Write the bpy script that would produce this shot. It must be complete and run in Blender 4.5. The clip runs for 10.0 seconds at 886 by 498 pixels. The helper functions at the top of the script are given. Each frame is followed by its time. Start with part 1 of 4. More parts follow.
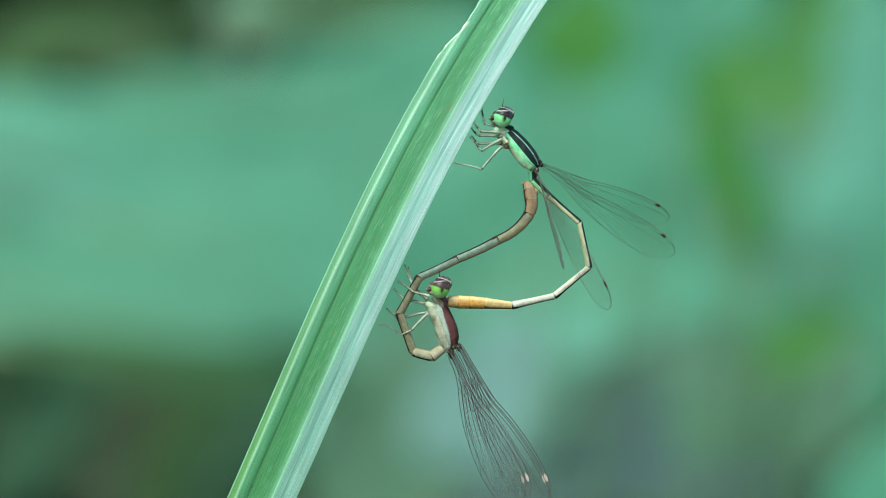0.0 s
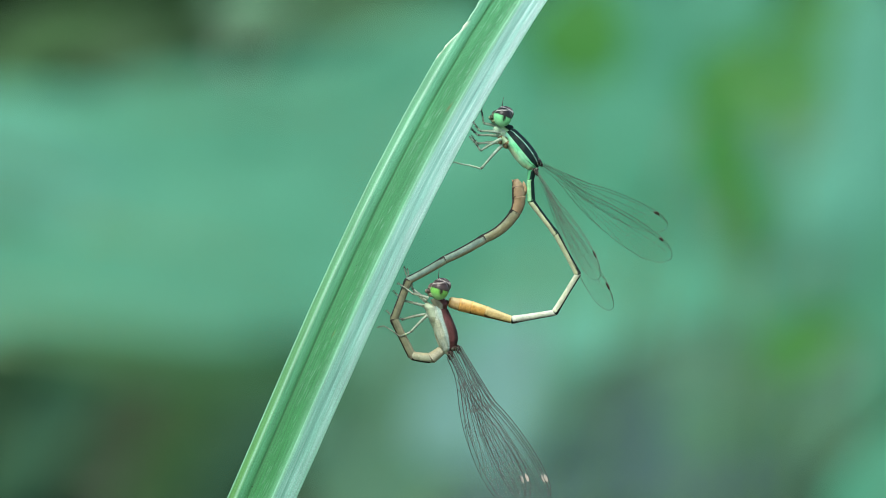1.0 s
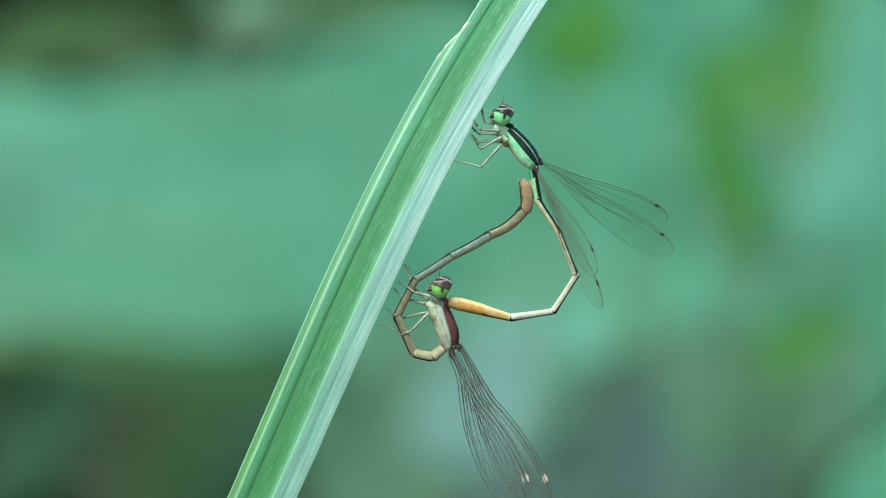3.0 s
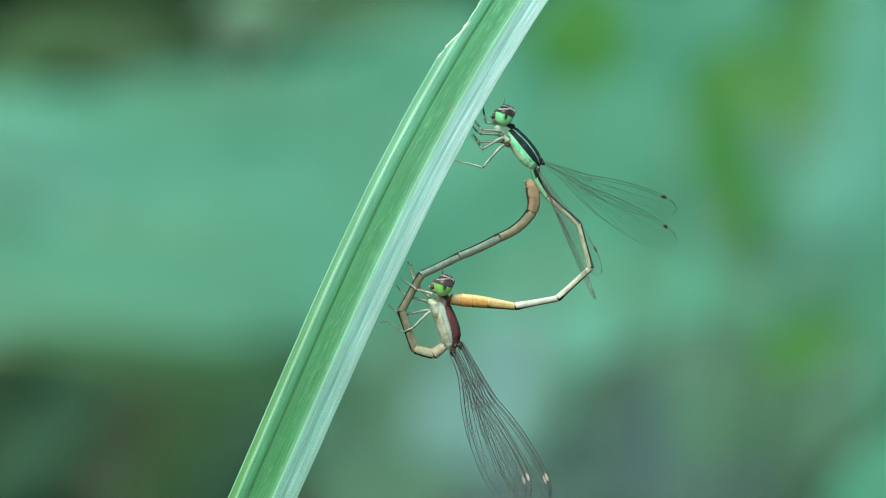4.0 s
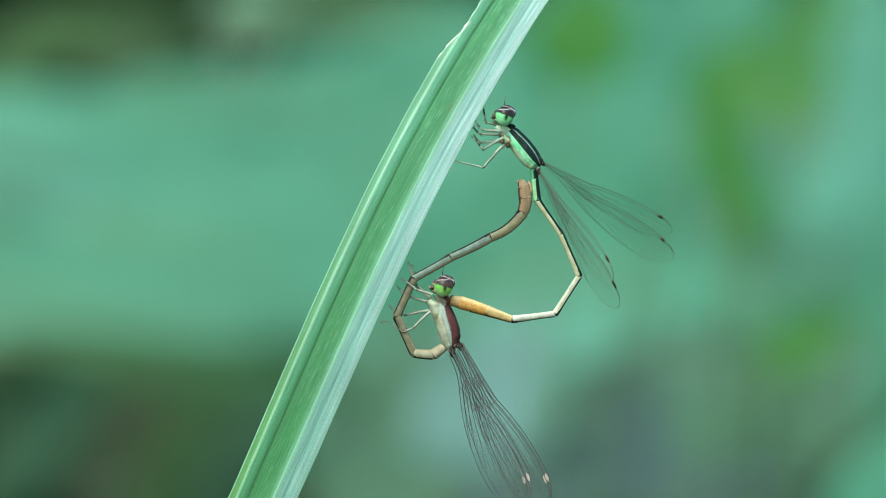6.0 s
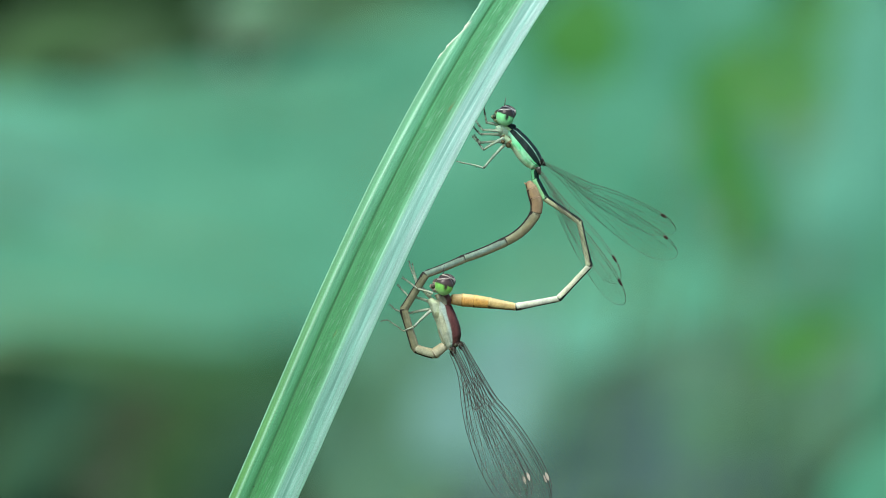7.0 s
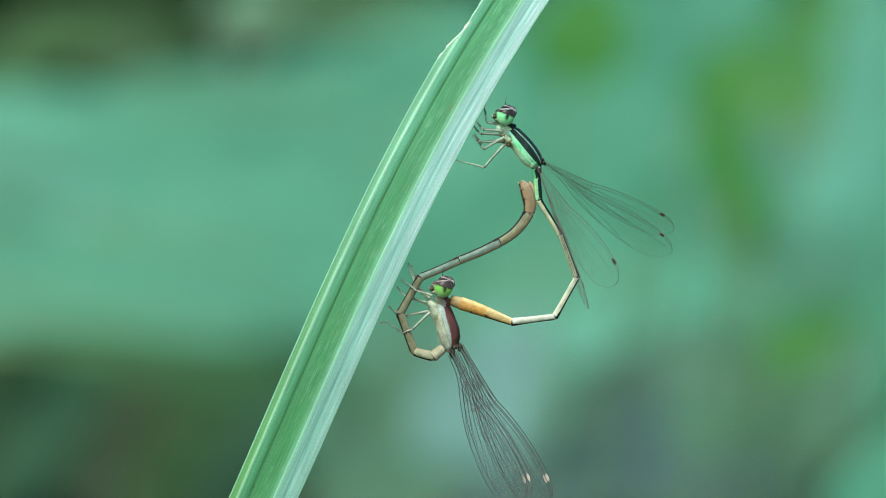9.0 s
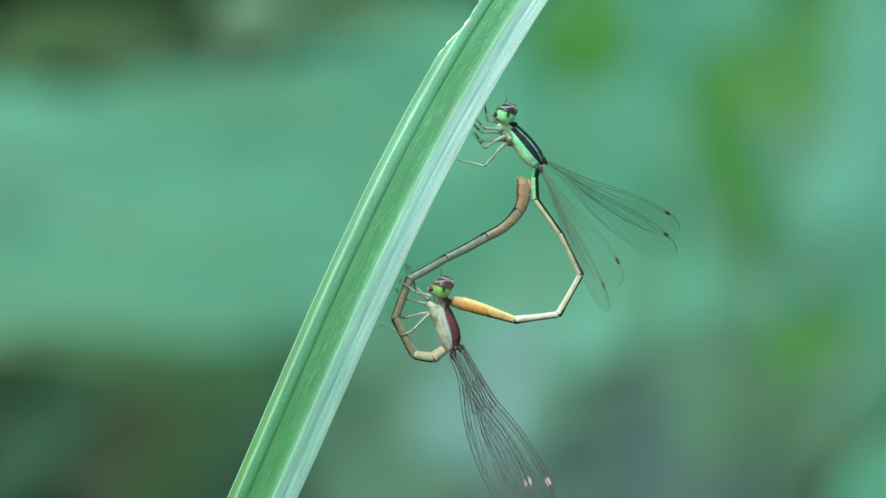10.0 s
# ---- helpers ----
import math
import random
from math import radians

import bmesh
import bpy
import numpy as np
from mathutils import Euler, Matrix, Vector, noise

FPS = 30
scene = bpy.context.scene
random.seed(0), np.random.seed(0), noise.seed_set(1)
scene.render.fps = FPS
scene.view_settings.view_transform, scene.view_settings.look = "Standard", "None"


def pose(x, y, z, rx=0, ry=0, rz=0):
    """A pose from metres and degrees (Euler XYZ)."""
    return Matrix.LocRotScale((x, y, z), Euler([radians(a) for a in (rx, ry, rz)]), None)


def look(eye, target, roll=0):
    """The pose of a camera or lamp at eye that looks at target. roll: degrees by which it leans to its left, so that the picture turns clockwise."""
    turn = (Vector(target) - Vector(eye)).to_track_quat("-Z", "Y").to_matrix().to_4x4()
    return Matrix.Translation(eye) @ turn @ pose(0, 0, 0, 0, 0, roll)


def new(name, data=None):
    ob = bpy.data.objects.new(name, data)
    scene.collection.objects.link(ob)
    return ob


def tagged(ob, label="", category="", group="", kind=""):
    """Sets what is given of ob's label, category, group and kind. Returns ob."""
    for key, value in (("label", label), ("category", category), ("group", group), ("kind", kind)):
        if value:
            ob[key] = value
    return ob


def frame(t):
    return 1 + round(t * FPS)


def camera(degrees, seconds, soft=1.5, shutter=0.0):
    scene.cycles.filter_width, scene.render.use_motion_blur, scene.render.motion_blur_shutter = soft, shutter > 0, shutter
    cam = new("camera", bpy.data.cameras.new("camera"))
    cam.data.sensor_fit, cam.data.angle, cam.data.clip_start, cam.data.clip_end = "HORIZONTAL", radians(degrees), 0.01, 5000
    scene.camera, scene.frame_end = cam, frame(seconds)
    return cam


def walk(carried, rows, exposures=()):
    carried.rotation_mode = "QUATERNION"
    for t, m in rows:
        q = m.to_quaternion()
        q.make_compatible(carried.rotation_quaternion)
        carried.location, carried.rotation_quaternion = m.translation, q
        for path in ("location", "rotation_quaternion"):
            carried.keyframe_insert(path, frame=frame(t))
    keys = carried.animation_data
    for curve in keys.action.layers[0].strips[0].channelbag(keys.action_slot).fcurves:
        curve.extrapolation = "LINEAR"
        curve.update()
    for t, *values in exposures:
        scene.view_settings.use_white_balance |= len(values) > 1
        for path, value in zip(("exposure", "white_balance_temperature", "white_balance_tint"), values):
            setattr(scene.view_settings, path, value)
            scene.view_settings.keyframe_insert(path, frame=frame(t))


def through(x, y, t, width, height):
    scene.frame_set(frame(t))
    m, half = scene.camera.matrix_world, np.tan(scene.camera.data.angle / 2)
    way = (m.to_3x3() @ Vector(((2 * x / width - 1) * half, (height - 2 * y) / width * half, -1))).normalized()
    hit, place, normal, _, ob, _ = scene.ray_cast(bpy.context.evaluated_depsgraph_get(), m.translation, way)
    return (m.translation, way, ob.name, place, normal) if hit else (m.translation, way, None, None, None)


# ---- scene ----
# One camera with a long lens, 0.4 m from a grass blade.
EYE = 0.417                 # metres from the eye to the plane of the insects
HIGH = 0.60                 # height of the lens over the ground
MM = 0.001
cam = camera(10.74, 10.0, soft=0.85)
cam.data.dof.use_dof = True
cam.data.dof.focus_distance = EYE - 0.0005
cam.data.dof.aperture_fstop = 23.0


def stand(pan, step=0.0):
    return look((0, -EYE + step, HIGH), (-pan * MM, 0.0, HIGH))


walk(cam, [(0.0, stand(0.0)), (2.5, stand(0.0)), (4.0, stand(0.06)), (5.5, stand(0.07)), (7.0, stand(0.14)),
           (9.0, stand(0.14)), (9.8, stand(0.14)), (9.9, stand(0.14)), (10.0, stand(0.14, 0.0062))],
     [(0.0, 1.0, 6400, 2)])

# ---- light: a bright hazy sky and a wide soft sun high behind the camera ----
SUN_UP, SUN_TURN = 52.0, 200.0
world = bpy.data.worlds.new("sky")
scene.world = world
world.use_nodes = True
wn = world.node_tree
sky = wn.nodes.new("ShaderNodeTexSky")
sky.sky_type = "NISHITA"
sky.sun_disc = False
sky.sun_elevation, sky.sun_rotation = radians(SUN_UP), radians(SUN_TURN)
sky.dust_density = 3.0
wn.links.new(sky.outputs["Color"], wn.nodes["Background"].inputs["Color"])
wn.nodes["Background"].inputs["Strength"].default_value = 0.12
lamp = bpy.data.lights.new("sun", "SUN")
lamp.energy, lamp.angle, lamp.color = 1.95, radians(30), (1.0, 0.98, 0.94)
sun = new("sun", lamp)
sun_way = Vector((math.sin(radians(SUN_TURN)) * math.cos(radians(SUN_UP)), math.cos(radians(SUN_TURN)) * math.cos(radians(SUN_UP)), math.sin(radians(SUN_UP))))
sun.matrix_world = look(sun_way * 5, (0, 0, 0))


# ---- materials ----
def shader(name, rough=0.5, **more):
    m = bpy.data.materials.new(name)
    m.use_nodes = True
    b = m.node_tree.nodes["Principled BSDF"]
    b.inputs["Roughness"].default_value = rough
    for key, value in more.items():
        b.inputs[key.replace("_", " ")].default_value = value
    return m, m.node_tree, b


def node(tree, kind, **values):
    n = tree.nodes.new(kind)
    for key, value in values.items():
        n.inputs[key.replace("_", " ")].default_value = value
    return n


def mixed(tree, a, b, factor, blend="MIX"):
    """A colour mix; each of a, b, factor is a socket or a value."""
    n = tree.nodes.new("ShaderNodeMix")
    n.data_type, n.blend_type = "RGBA", blend
    for i, v in ((6, a), (7, b), (0, factor)):
        if isinstance(v, bpy.types.NodeSocket):
            tree.links.new(v, n.inputs[i])
        else:
            n.inputs[i].default_value = v if i == 0 else (*v, 1)
    return n.outputs[2]


def ramped(tree, value, *stops):
    n = tree.nodes.new("ShaderNodeValToRGB")
    while len(n.color_ramp.elements) < len(stops):
        n.color_ramp.elements.new(0.5)
    for e, (at, grey) in zip(n.color_ramp.elements, stops):
        e.position, e.color = at, (grey, grey, grey, 1)
    tree.links.new(value, n.inputs["Fac"])
    return n.outputs["Color"]


def noised(tree, size, detail=4.0, stretch=(1, 1, 1), strand=False):
    c = tree.nodes.new("ShaderNodeAttribute" if strand else "ShaderNodeTexCoord")
    if strand:
        c.attribute_name = "strand"
    mp = tree.nodes.new("ShaderNodeMapping")
    mp.inputs["Scale"].default_value = stretch
    n = node(tree, "ShaderNodeTexNoise", Scale=1.0 / size, Detail=detail)
    tree.links.new(c.outputs["Vector" if strand else "Object"], mp.inputs["Vector"])
    tree.links.new(mp.outputs["Vector"], n.inputs["Vector"])
    return n.outputs["Fac"]


def bumped(tree, b, height, strength, distance):
    n = node(tree, "ShaderNodeBump", Strength=strength, Distance=distance)
    tree.links.new(height, n.inputs["Height"])
    tree.links.new(n.outputs["Normal"], b.inputs["Normal"])


def tinted_material(name, rough, grain=0.12 * MM, amount=0.35, coat=0.0, soak=0.0):
    """Takes its pigment from the mesh's own 'tint' pattern, broken up by blotches and grain."""
    m, t, b = shader(name, rough, Coat_Weight=coat, Specular_IOR_Level=0.14)
    a = t.nodes.new("ShaderNodeAttribute")
    a.attribute_name = "tint"
    b.inputs["Subsurface Weight"].default_value = soak
    b.inputs["Subsurface Radius"].default_value = (0.9, 1.0, 0.6)
    b.inputs["Subsurface Scale"].default_value = 0.22 * MM
    blotch = mixed(t, a.outputs["Color"], (0.0, 0.0, 0.0), 0.0)
    big = ramped(t, noised(t, grain * 5), (0.3, 1.0 - amount), (0.7, 1.0))
    fine = ramped(t, noised(t, grain, 6), (0.35, 1.0 - amount * 0.7), (0.65, 1.0))
    c = mixed(t, mixed(t, blotch, big, 1.0, "MULTIPLY"), fine, 1.0, "MULTIPLY")
    t.links.new(c, b.inputs["Base Color"])
    bumped(t, b, noised(t, grain, 6), 0.35, 0.02 * MM)
    return m


cuticle = tinted_material("cuticle", 0.50, amount=0.28, coat=0.03, soak=0.30)
eye_skin = tinted_material("compound_eye", 0.34, grain=0.05 * MM, amount=0.2, coat=0.12)
dark_horn, _t, _b = shader("dark_horn", 0.4)
_t.links.new(mixed(_t, (0.012, 0.011, 0.010), (0.04, 0.034, 0.028), noised(_t, 0.2 * MM)), _b.inputs["Base Color"])


def membrane_material(name, tone):
    m = bpy.data.materials.new(name)
    m.use_nodes = True
    t = m.node_tree
    t.nodes.remove(t.nodes["Principled BSDF"])
    clear = node(t, "ShaderNodeBsdfTransparent", Color=(*tone, 1))
    gloss = node(t, "ShaderNodeBsdfGlossy", Color=(0.9, 0.95, 1.0, 1), Roughness=0.25)
    fr = node(t, "ShaderNodeFresnel", IOR=1.25)
    mx = t.nodes.new("ShaderNodeMixShader")
    t.links.new(fr.outputs[0], mx.inputs[0])
    t.links.new(clear.outputs[0], mx.inputs[1])
    t.links.new(gloss.outputs[0], mx.inputs[2])
    t.links.new(mx.outputs[0], t.nodes["Material Output"].inputs["Surface"])
    return m


membrane = membrane_material("wing_membrane", (0.975, 0.98, 0.975))


def plain_material(name, low, high, rough, size):
    m, t, b = shader(name, rough)
    t.links.new(mixed(t, low, high, ramped(t, noised(t, size), (0.3, 0.0), (0.7, 1.0))), b.inputs["Base Color"])
    return m


vein_dark = plain_material("vein_dark", (0.018, 0.015, 0.012), (0.05, 0.042, 0.034), 0.45, 0.5 * MM)
vein_grey = plain_material("vein_grey", (0.035, 0.028, 0.022), (0.085, 0.066, 0.05), 0.45, 0.5 * MM)
stigma_dark = plain_material("stigma_dark", (0.02, 0.012, 0.010), (0.06, 0.03, 0.025), 0.5, 0.2 * MM)
stigma_red = plain_material("stigma_red", (0.055, 0.036, 0.030), (0.11, 0.07, 0.055), 0.5, 0.2 * MM)
stigma_pale = plain_material("stigma_pale", (0.30, 0.26, 0.21), (0.46, 0.41, 0.35), 0.5, 0.2 * MM)


def leaf_material(name, low, high, rough=0.45, size=0.02, through=0.25, ribs=0.004):
    """Leaf tissue: blotched, ribbed across the midrib, letting some light through."""
    m, t, b = shader(name, rough)
    blotch = ramped(t, noised(t, size, 3), (0.3, 0.0), (0.7, 1.0))
    fine = ramped(t, noised(t, ribs, 3, (1, 0.25, 1)), (0.35, 0.75), (0.65, 1.0))
    c = mixed(t, mixed(t, low, high, blotch), fine, 1.0, "MULTIPLY")
    t.links.new(c, b.inputs["Base Color"])
    b.inputs["Specular IOR Level"].default_value = 0.25
    glow = t.nodes.new("ShaderNodeBsdfTranslucent")
    t.links.new(c, glow.inputs["Color"])
    mx = t.nodes.new("ShaderNodeMixShader")
    mx.inputs[0].default_value = through
    t.links.new(b.outputs[0], mx.inputs[1])
    t.links.new(glow.outputs[0], mx.inputs[2])
    t.links.new(mx.outputs[0], t.nodes["Material Output"].inputs["Surface"])
    bumped(t, b, noised(t, ribs, 3, (1, 0.25, 1)), 0.4, 0.0006)
    return m


# ---- helpers of this scene ----
def part(name, bm, material, parent=None, label="", smooth=True, paint=None):
    """Links a bmesh as one mesh object, under parent if given; paint gives the pigment at a place of the mesh."""
    me = bpy.data.meshes.new(name)
    bm.normal_update()
    bm.to_mesh(me)
    bm.free()
    me.materials.append(material)
    if smooth:
        me.polygons.foreach_set("use_smooth", [True] * len(me.polygons))
    if paint:
        a = me.attributes.new("tint", "FLOAT_COLOR", "POINT")
        flat = []
        for v in me.vertices:
            flat.extend((*paint(v.co), 1.0))
        a.data.foreach_set("color", flat)
    ob = new(name, me)
    if parent:
        ob.parent = parent
    if label:
        ob["label"] = label
    return ob


def blend(a, b, f):
    f = min(1.0, max(0.0, f))
    return tuple(p + (q - p) * f for p, q in zip(a, b))


def step(x, a, b):
    f = min(1.0, max(0.0, (x - a) / (b - a)))
    return f * f * (3 - 2 * f)


def loft(sections, sides=24, bm=None, ends=True):
    """Rings in metres: each (centre, along, half height, half depth), closed at both ends. Height lies in the plane of along and the y axis's normal."""
    bm = bm or bmesh.new()
    rings = []
    for c, way, h, d in sections:
        x = Vector(way).normalized()
        y = Vector((0, 1, 0))
        y = (y - x * y.dot(x)).normalized()
        z = x.cross(y)
        rings.append([bm.verts.new(Vector(c) + y * (d * math.cos(a)) + z * (h * math.sin(a)))
                      for a in (2 * math.pi * i / sides for i in range(sides))])
    for r, q in zip(rings, rings[1:]):
        for i in range(sides):
            bm.faces.new((r[i], r[(i + 1) % sides], q[(i + 1) % sides], q[i]))
    if ends:
        bm.faces.new(rings[0][::-1])
        bm.faces.new(rings[-1])
    return bm


def tube(points, radii, sides=6, bm=None):
    """A tapered round rod through points in metres."""
    pts = [Vector(p) for p in points]
    bm = bm or bmesh.new()
    rings = []
    for i, p in enumerate(pts):
        way = (pts[min(i + 1, len(pts) - 1)] - pts[max(i - 1, 0)]).normalized()
        side = way.cross(Vector((0, 1, 0)) if abs(way.y) < 0.9 else Vector((1, 0, 0))).normalized()
        up = side.cross(way)
        r = radii[i] if isinstance(radii, (list, tuple)) else radii
        rings.append([bm.verts.new(p + side * (r * math.cos(a)) + up * (r * math.sin(a)))
                      for a in (2 * math.pi * k / sides for k in range(sides))])
    for r, q in zip(rings, rings[1:]):
        for i in range(sides):
            bm.faces.new((r[i], r[(i + 1) % sides], q[(i + 1) % sides], q[i]))
    bm.faces.new(rings[0][::-1])
    bm.faces.new(rings[-1])
    return bm


def ball(centre, size, bm=None, rings=16, sides=24):
    bm = bm or bmesh.new()
    got = bmesh.ops.create_uvsphere(bm, u_segments=sides, v_segments=rings, radius=1.0)
    bmesh.ops.transform(bm, matrix=Matrix.Translation(centre) @ Matrix.Diagonal((*size, 1)), verts=got["verts"])
    return bm


# ---- the setting: ground and the dim growth far behind ----
# out of view; green tone picked to bounce a green fill from below
soil = plain_material("soil", (0.026, 0.040, 0.016), (0.055, 0.075, 0.030), 0.95, 0.05)
bm = bmesh.new()
side = [-400, -60, -12, -4, -2] + [i * 0.25 - 1.5 for i in range(13)] + [2, 4, 12, 60, 400]
grid = [[bm.verts.new((x, y + 0.6, 0.02 * noise.noise((x * 2, y * 2, 0)) if abs(x) < 5 and abs(y) < 5 else 0)) for x in side] for y in side]
for i in range(len(side) - 1):
    for j in range(len(side) - 1):
        bm.faces.new((grid[i][j], grid[i][j + 1], grid[i + 1][j + 1], grid[i + 1][j]))
tagged(part("ground", bm, soil), "unseen dark soil, greened for bounce light", "ground", kind="structure")


def leaf_blade(length, width, droop, fold, wave=0.0, along=22, across=9, tip=1.0, seed=0):
    """A broad leaf lying along +x from its stalk, upper face to +z: folded at a raised midrib, drooping, with a wavy rim and real thickness."""
    bm = bmesh.new()
    top, low = [], []
    for i in range(along + 1):
        s = i / along
        half = 0.5 * width * (math.sin(math.pi * min(1.0, s * 0.98 + 0.02) ** 0.75) ** 0.8) + 0.0008
        row, under = [], []
        for j in range(across + 1):
            f = 2 * j / across - 1
            z = -droop * length * s * s + fold * abs(f) * half + wave * width * abs(f) * math.sin(9 * s + 2.1 * f + seed)
            z += 0.004 * width * math.cos(22 * f + 14 * s)
            p = Vector((length * s, f * half, z))
            row.append(bm.verts.new(p))
            under.append(bm.verts.new(p - Vector((0, 0, 0.0004 + 0.0014 * max(0, 1 - abs(f) * 5)))))
        top.append(row), low.append(under)
    for i in range(along):
        for j in range(across):
            bm.faces.new((top[i][j], top[i + 1][j], top[i + 1][j + 1], top[i][j + 1]))
            bm.faces.new((low[i][j], low[i][j + 1], low[i + 1][j + 1], low[i + 1][j]))
        bm.faces.new((top[i][0], low[i][0], low[i + 1][0], top[i + 1][0]))
        bm.faces.new((top[i][across], top[i + 1][across], low[i + 1][across], low[i][across]))
    for j in range(across):
        bm.faces.new((top[0][j], top[0][j + 1], low[0][j + 1], low[0][j]))
        bm.faces.new((top[along][j], low[along][j], low[along][j + 1], top[along][j + 1]))
    return bm


teal_leaf = leaf_material("teal_leaf", (0.028, 0.165, 0.090), (0.066, 0.29, 0.175), 0.5, size=0.07)
lush_leaf = leaf_material("lush_leaf", (0.058, 0.25, 0.147), (0.080, 0.31, 0.193), 0.5)
# the thicket's deep shade sits in this very dark base colour
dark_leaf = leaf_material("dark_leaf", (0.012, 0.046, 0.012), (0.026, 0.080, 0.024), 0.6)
green_leaf = leaf_material("green_leaf", (0.030, 0.165, 0.020), (0.048, 0.22, 0.034), 0.5)
olive_leaf = leaf_material("olive_leaf", (0.030, 0.12, 0.045), (0.055, 0.17, 0.065), 0.55)
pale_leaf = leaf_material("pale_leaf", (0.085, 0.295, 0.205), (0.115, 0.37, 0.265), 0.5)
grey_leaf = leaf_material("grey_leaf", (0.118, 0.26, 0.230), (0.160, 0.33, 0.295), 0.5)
# dark tone stands in for a shadow patch in the growth
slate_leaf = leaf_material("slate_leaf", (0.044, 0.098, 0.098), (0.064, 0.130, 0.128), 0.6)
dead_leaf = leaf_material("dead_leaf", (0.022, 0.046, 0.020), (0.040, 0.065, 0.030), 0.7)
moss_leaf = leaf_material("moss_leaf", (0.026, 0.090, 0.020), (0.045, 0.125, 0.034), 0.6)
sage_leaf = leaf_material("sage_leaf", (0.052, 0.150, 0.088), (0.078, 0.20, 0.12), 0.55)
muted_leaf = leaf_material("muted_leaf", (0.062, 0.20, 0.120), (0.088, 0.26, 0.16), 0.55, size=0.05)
sallow_leaf = leaf_material("sallow_leaf", (0.095, 0.24, 0.13), (0.13, 0.30, 0.17), 0.5)
stalk_skin = plain_material("stalk_skin", (0.05, 0.13, 0.05), (0.09, 0.18, 0.07), 0.5, 0.01)


def facing(c, along_deg, lift, twist):
    """A pose for a leaf whose upper face looks at the camera's side: centre line turned along_deg from the right, swung away, twisted up."""
    return Matrix.Translation(c) @ Matrix.Rotation(radians(-along_deg), 4, "Y") @ Matrix.Rotation(radians(lift), 4, "Z") @ Matrix.Rotation(radians(90 + twist), 4, "X")


def broad_leaf(c, along_deg, length, width, material, label, lift=0, twist=-12, droop=0.06, fold=0.12, seed=0):
    """A leaf about the place c on a long stalk that rises from the ground."""
    m = facing(c, along_deg, lift, twist)
    base = m @ Vector((-length / 2, 0, 0))
    foot = Vector((base.x * 1.15, base.y + 0.15, 0.0))
    root = new("broad_leaf")
    root.location = foot
    off = Matrix.Translation(-foot)
    bm = leaf_blade(length, width, droop, fold, 0.02, seed=seed)
    bmesh.ops.translate(bm, verts=bm.verts, vec=(-length / 2, 0, 0))
    bmesh.ops.transform(bm, matrix=off @ m, verts=bm.verts)
    part("lamina", bm, material, root)
    rib = [off @ m @ Vector((length * (s / 12 - 0.5), 0, -droop * length * (s / 12) ** 2 - 0.0005)) for s in range(13)]
    part("midrib", tube(rib, [min(0.003, 0.02 * length) * (1 - s / 13) for s in range(13)], 6), stalk_skin, root)
    way = (base - m.translation).normalized()
    bend = base + way * 0.10
    pts = []
    for i in range(15):
        s = i / 14
        p = foot.lerp(Vector((bend.x, bend.y + 0.05, max(0.1, bend.z * 0.8))), s).lerp(Vector((bend.x, bend.y + 0.05, bend.z * 0.8)).lerp(base, s), s)
        pts.append(p - foot)
    thick = min(0.005, 0.001 + 0.02 * length)
    part("stalk", tube(pts, [thick * (1 - 0.4 * i / 14) for i in range(15)], 8), stalk_skin, root)
    return tagged(root, label, "leaf", "broad leaves behind")


TEAL = "large smooth blue-green leaf on a stalk"
GRASSY = "fresh green leaf in the growth behind"
MOSSY = "dark moss-green leaf among the stems"
DULL = "dull grey-green leaf in the growth behind"
PALELY = "pale blue-green leaf in the growth behind"
OLIVE_GREEN = "olive green leaf in the growth behind"
SALLOW = "yellowish green leaf in the growth behind"
GREYISH = "pale grey-green leaf in the growth"
SLATE = "dull slate-green leaf, shadow put into its colour"
WITHERED = "withered brown leaf among the stems"
broad_leaf((-0.138, 1.40, 0.612), -2, 0.251, 0.102, lush_leaf, TEAL, twist=-18, fold=0.06, droop=0.02, seed=1)
# two lighter leaves added as the light bands on the big leaf's folds
broad_leaf((-0.137, 1.30, 0.582), -4, 0.237, 0.041, teal_leaf, TEAL, twist=-22, fold=0.05, droop=0.03, seed=2)
broad_leaf((-0.136, 1.34, 0.622), -22, 0.190, 0.032, pale_leaf, PALELY, twist=-15, fold=0.05, seed=3)
broad_leaf((-0.073, 1.46, 0.659), 3, 0.144, 0.027, lush_leaf, TEAL, twist=-10, fold=0.05, seed=4)
broad_leaf((-0.020, 1.60, 0.644), 60, 0.150, 0.102, lush_leaf, TEAL, twist=-16, seed=5)
broad_leaf((0.036, 1.53, 0.600), 60, 0.145, 0.089, lush_leaf, TEAL, twist=-18, seed=6)
broad_leaf((0.093, 1.90, 0.653), 95, 0.195, 0.092, lush_leaf, TEAL, twist=-13, seed=7)
broad_leaf((0.072, 1.43, 0.587), 0, 0.102, 0.044, lush_leaf, TEAL, twist=-24, seed=8)
broad_leaf((0.117, 1.98, 0.692), 80, 0.121, 0.055, lush_leaf, TEAL, twist=-16, seed=9)
broad_leaf((0.042, 1.00, 0.666), 75, 0.034, 0.029, green_leaf, GRASSY, seed=10)
broad_leaf((0.075, 0.80, 0.645), 40, 0.028, 0.015, green_leaf, GRASSY, seed=11)
broad_leaf((0.096, 0.90, 0.644), 20, 0.028, 0.016, green_leaf, GRASSY, twist=-16, seed=53)
broad_leaf((0.132, 1.56, 0.657), 60, 0.062, 0.036, muted_leaf, DULL, seed=54)
broad_leaf((0.069, 0.76, 0.628), 95, 0.028, 0.011, green_leaf, GRASSY, seed=12)
broad_leaf((0.080, 0.86, 0.614), 100, 0.031, 0.012, green_leaf, GRASSY, seed=55)
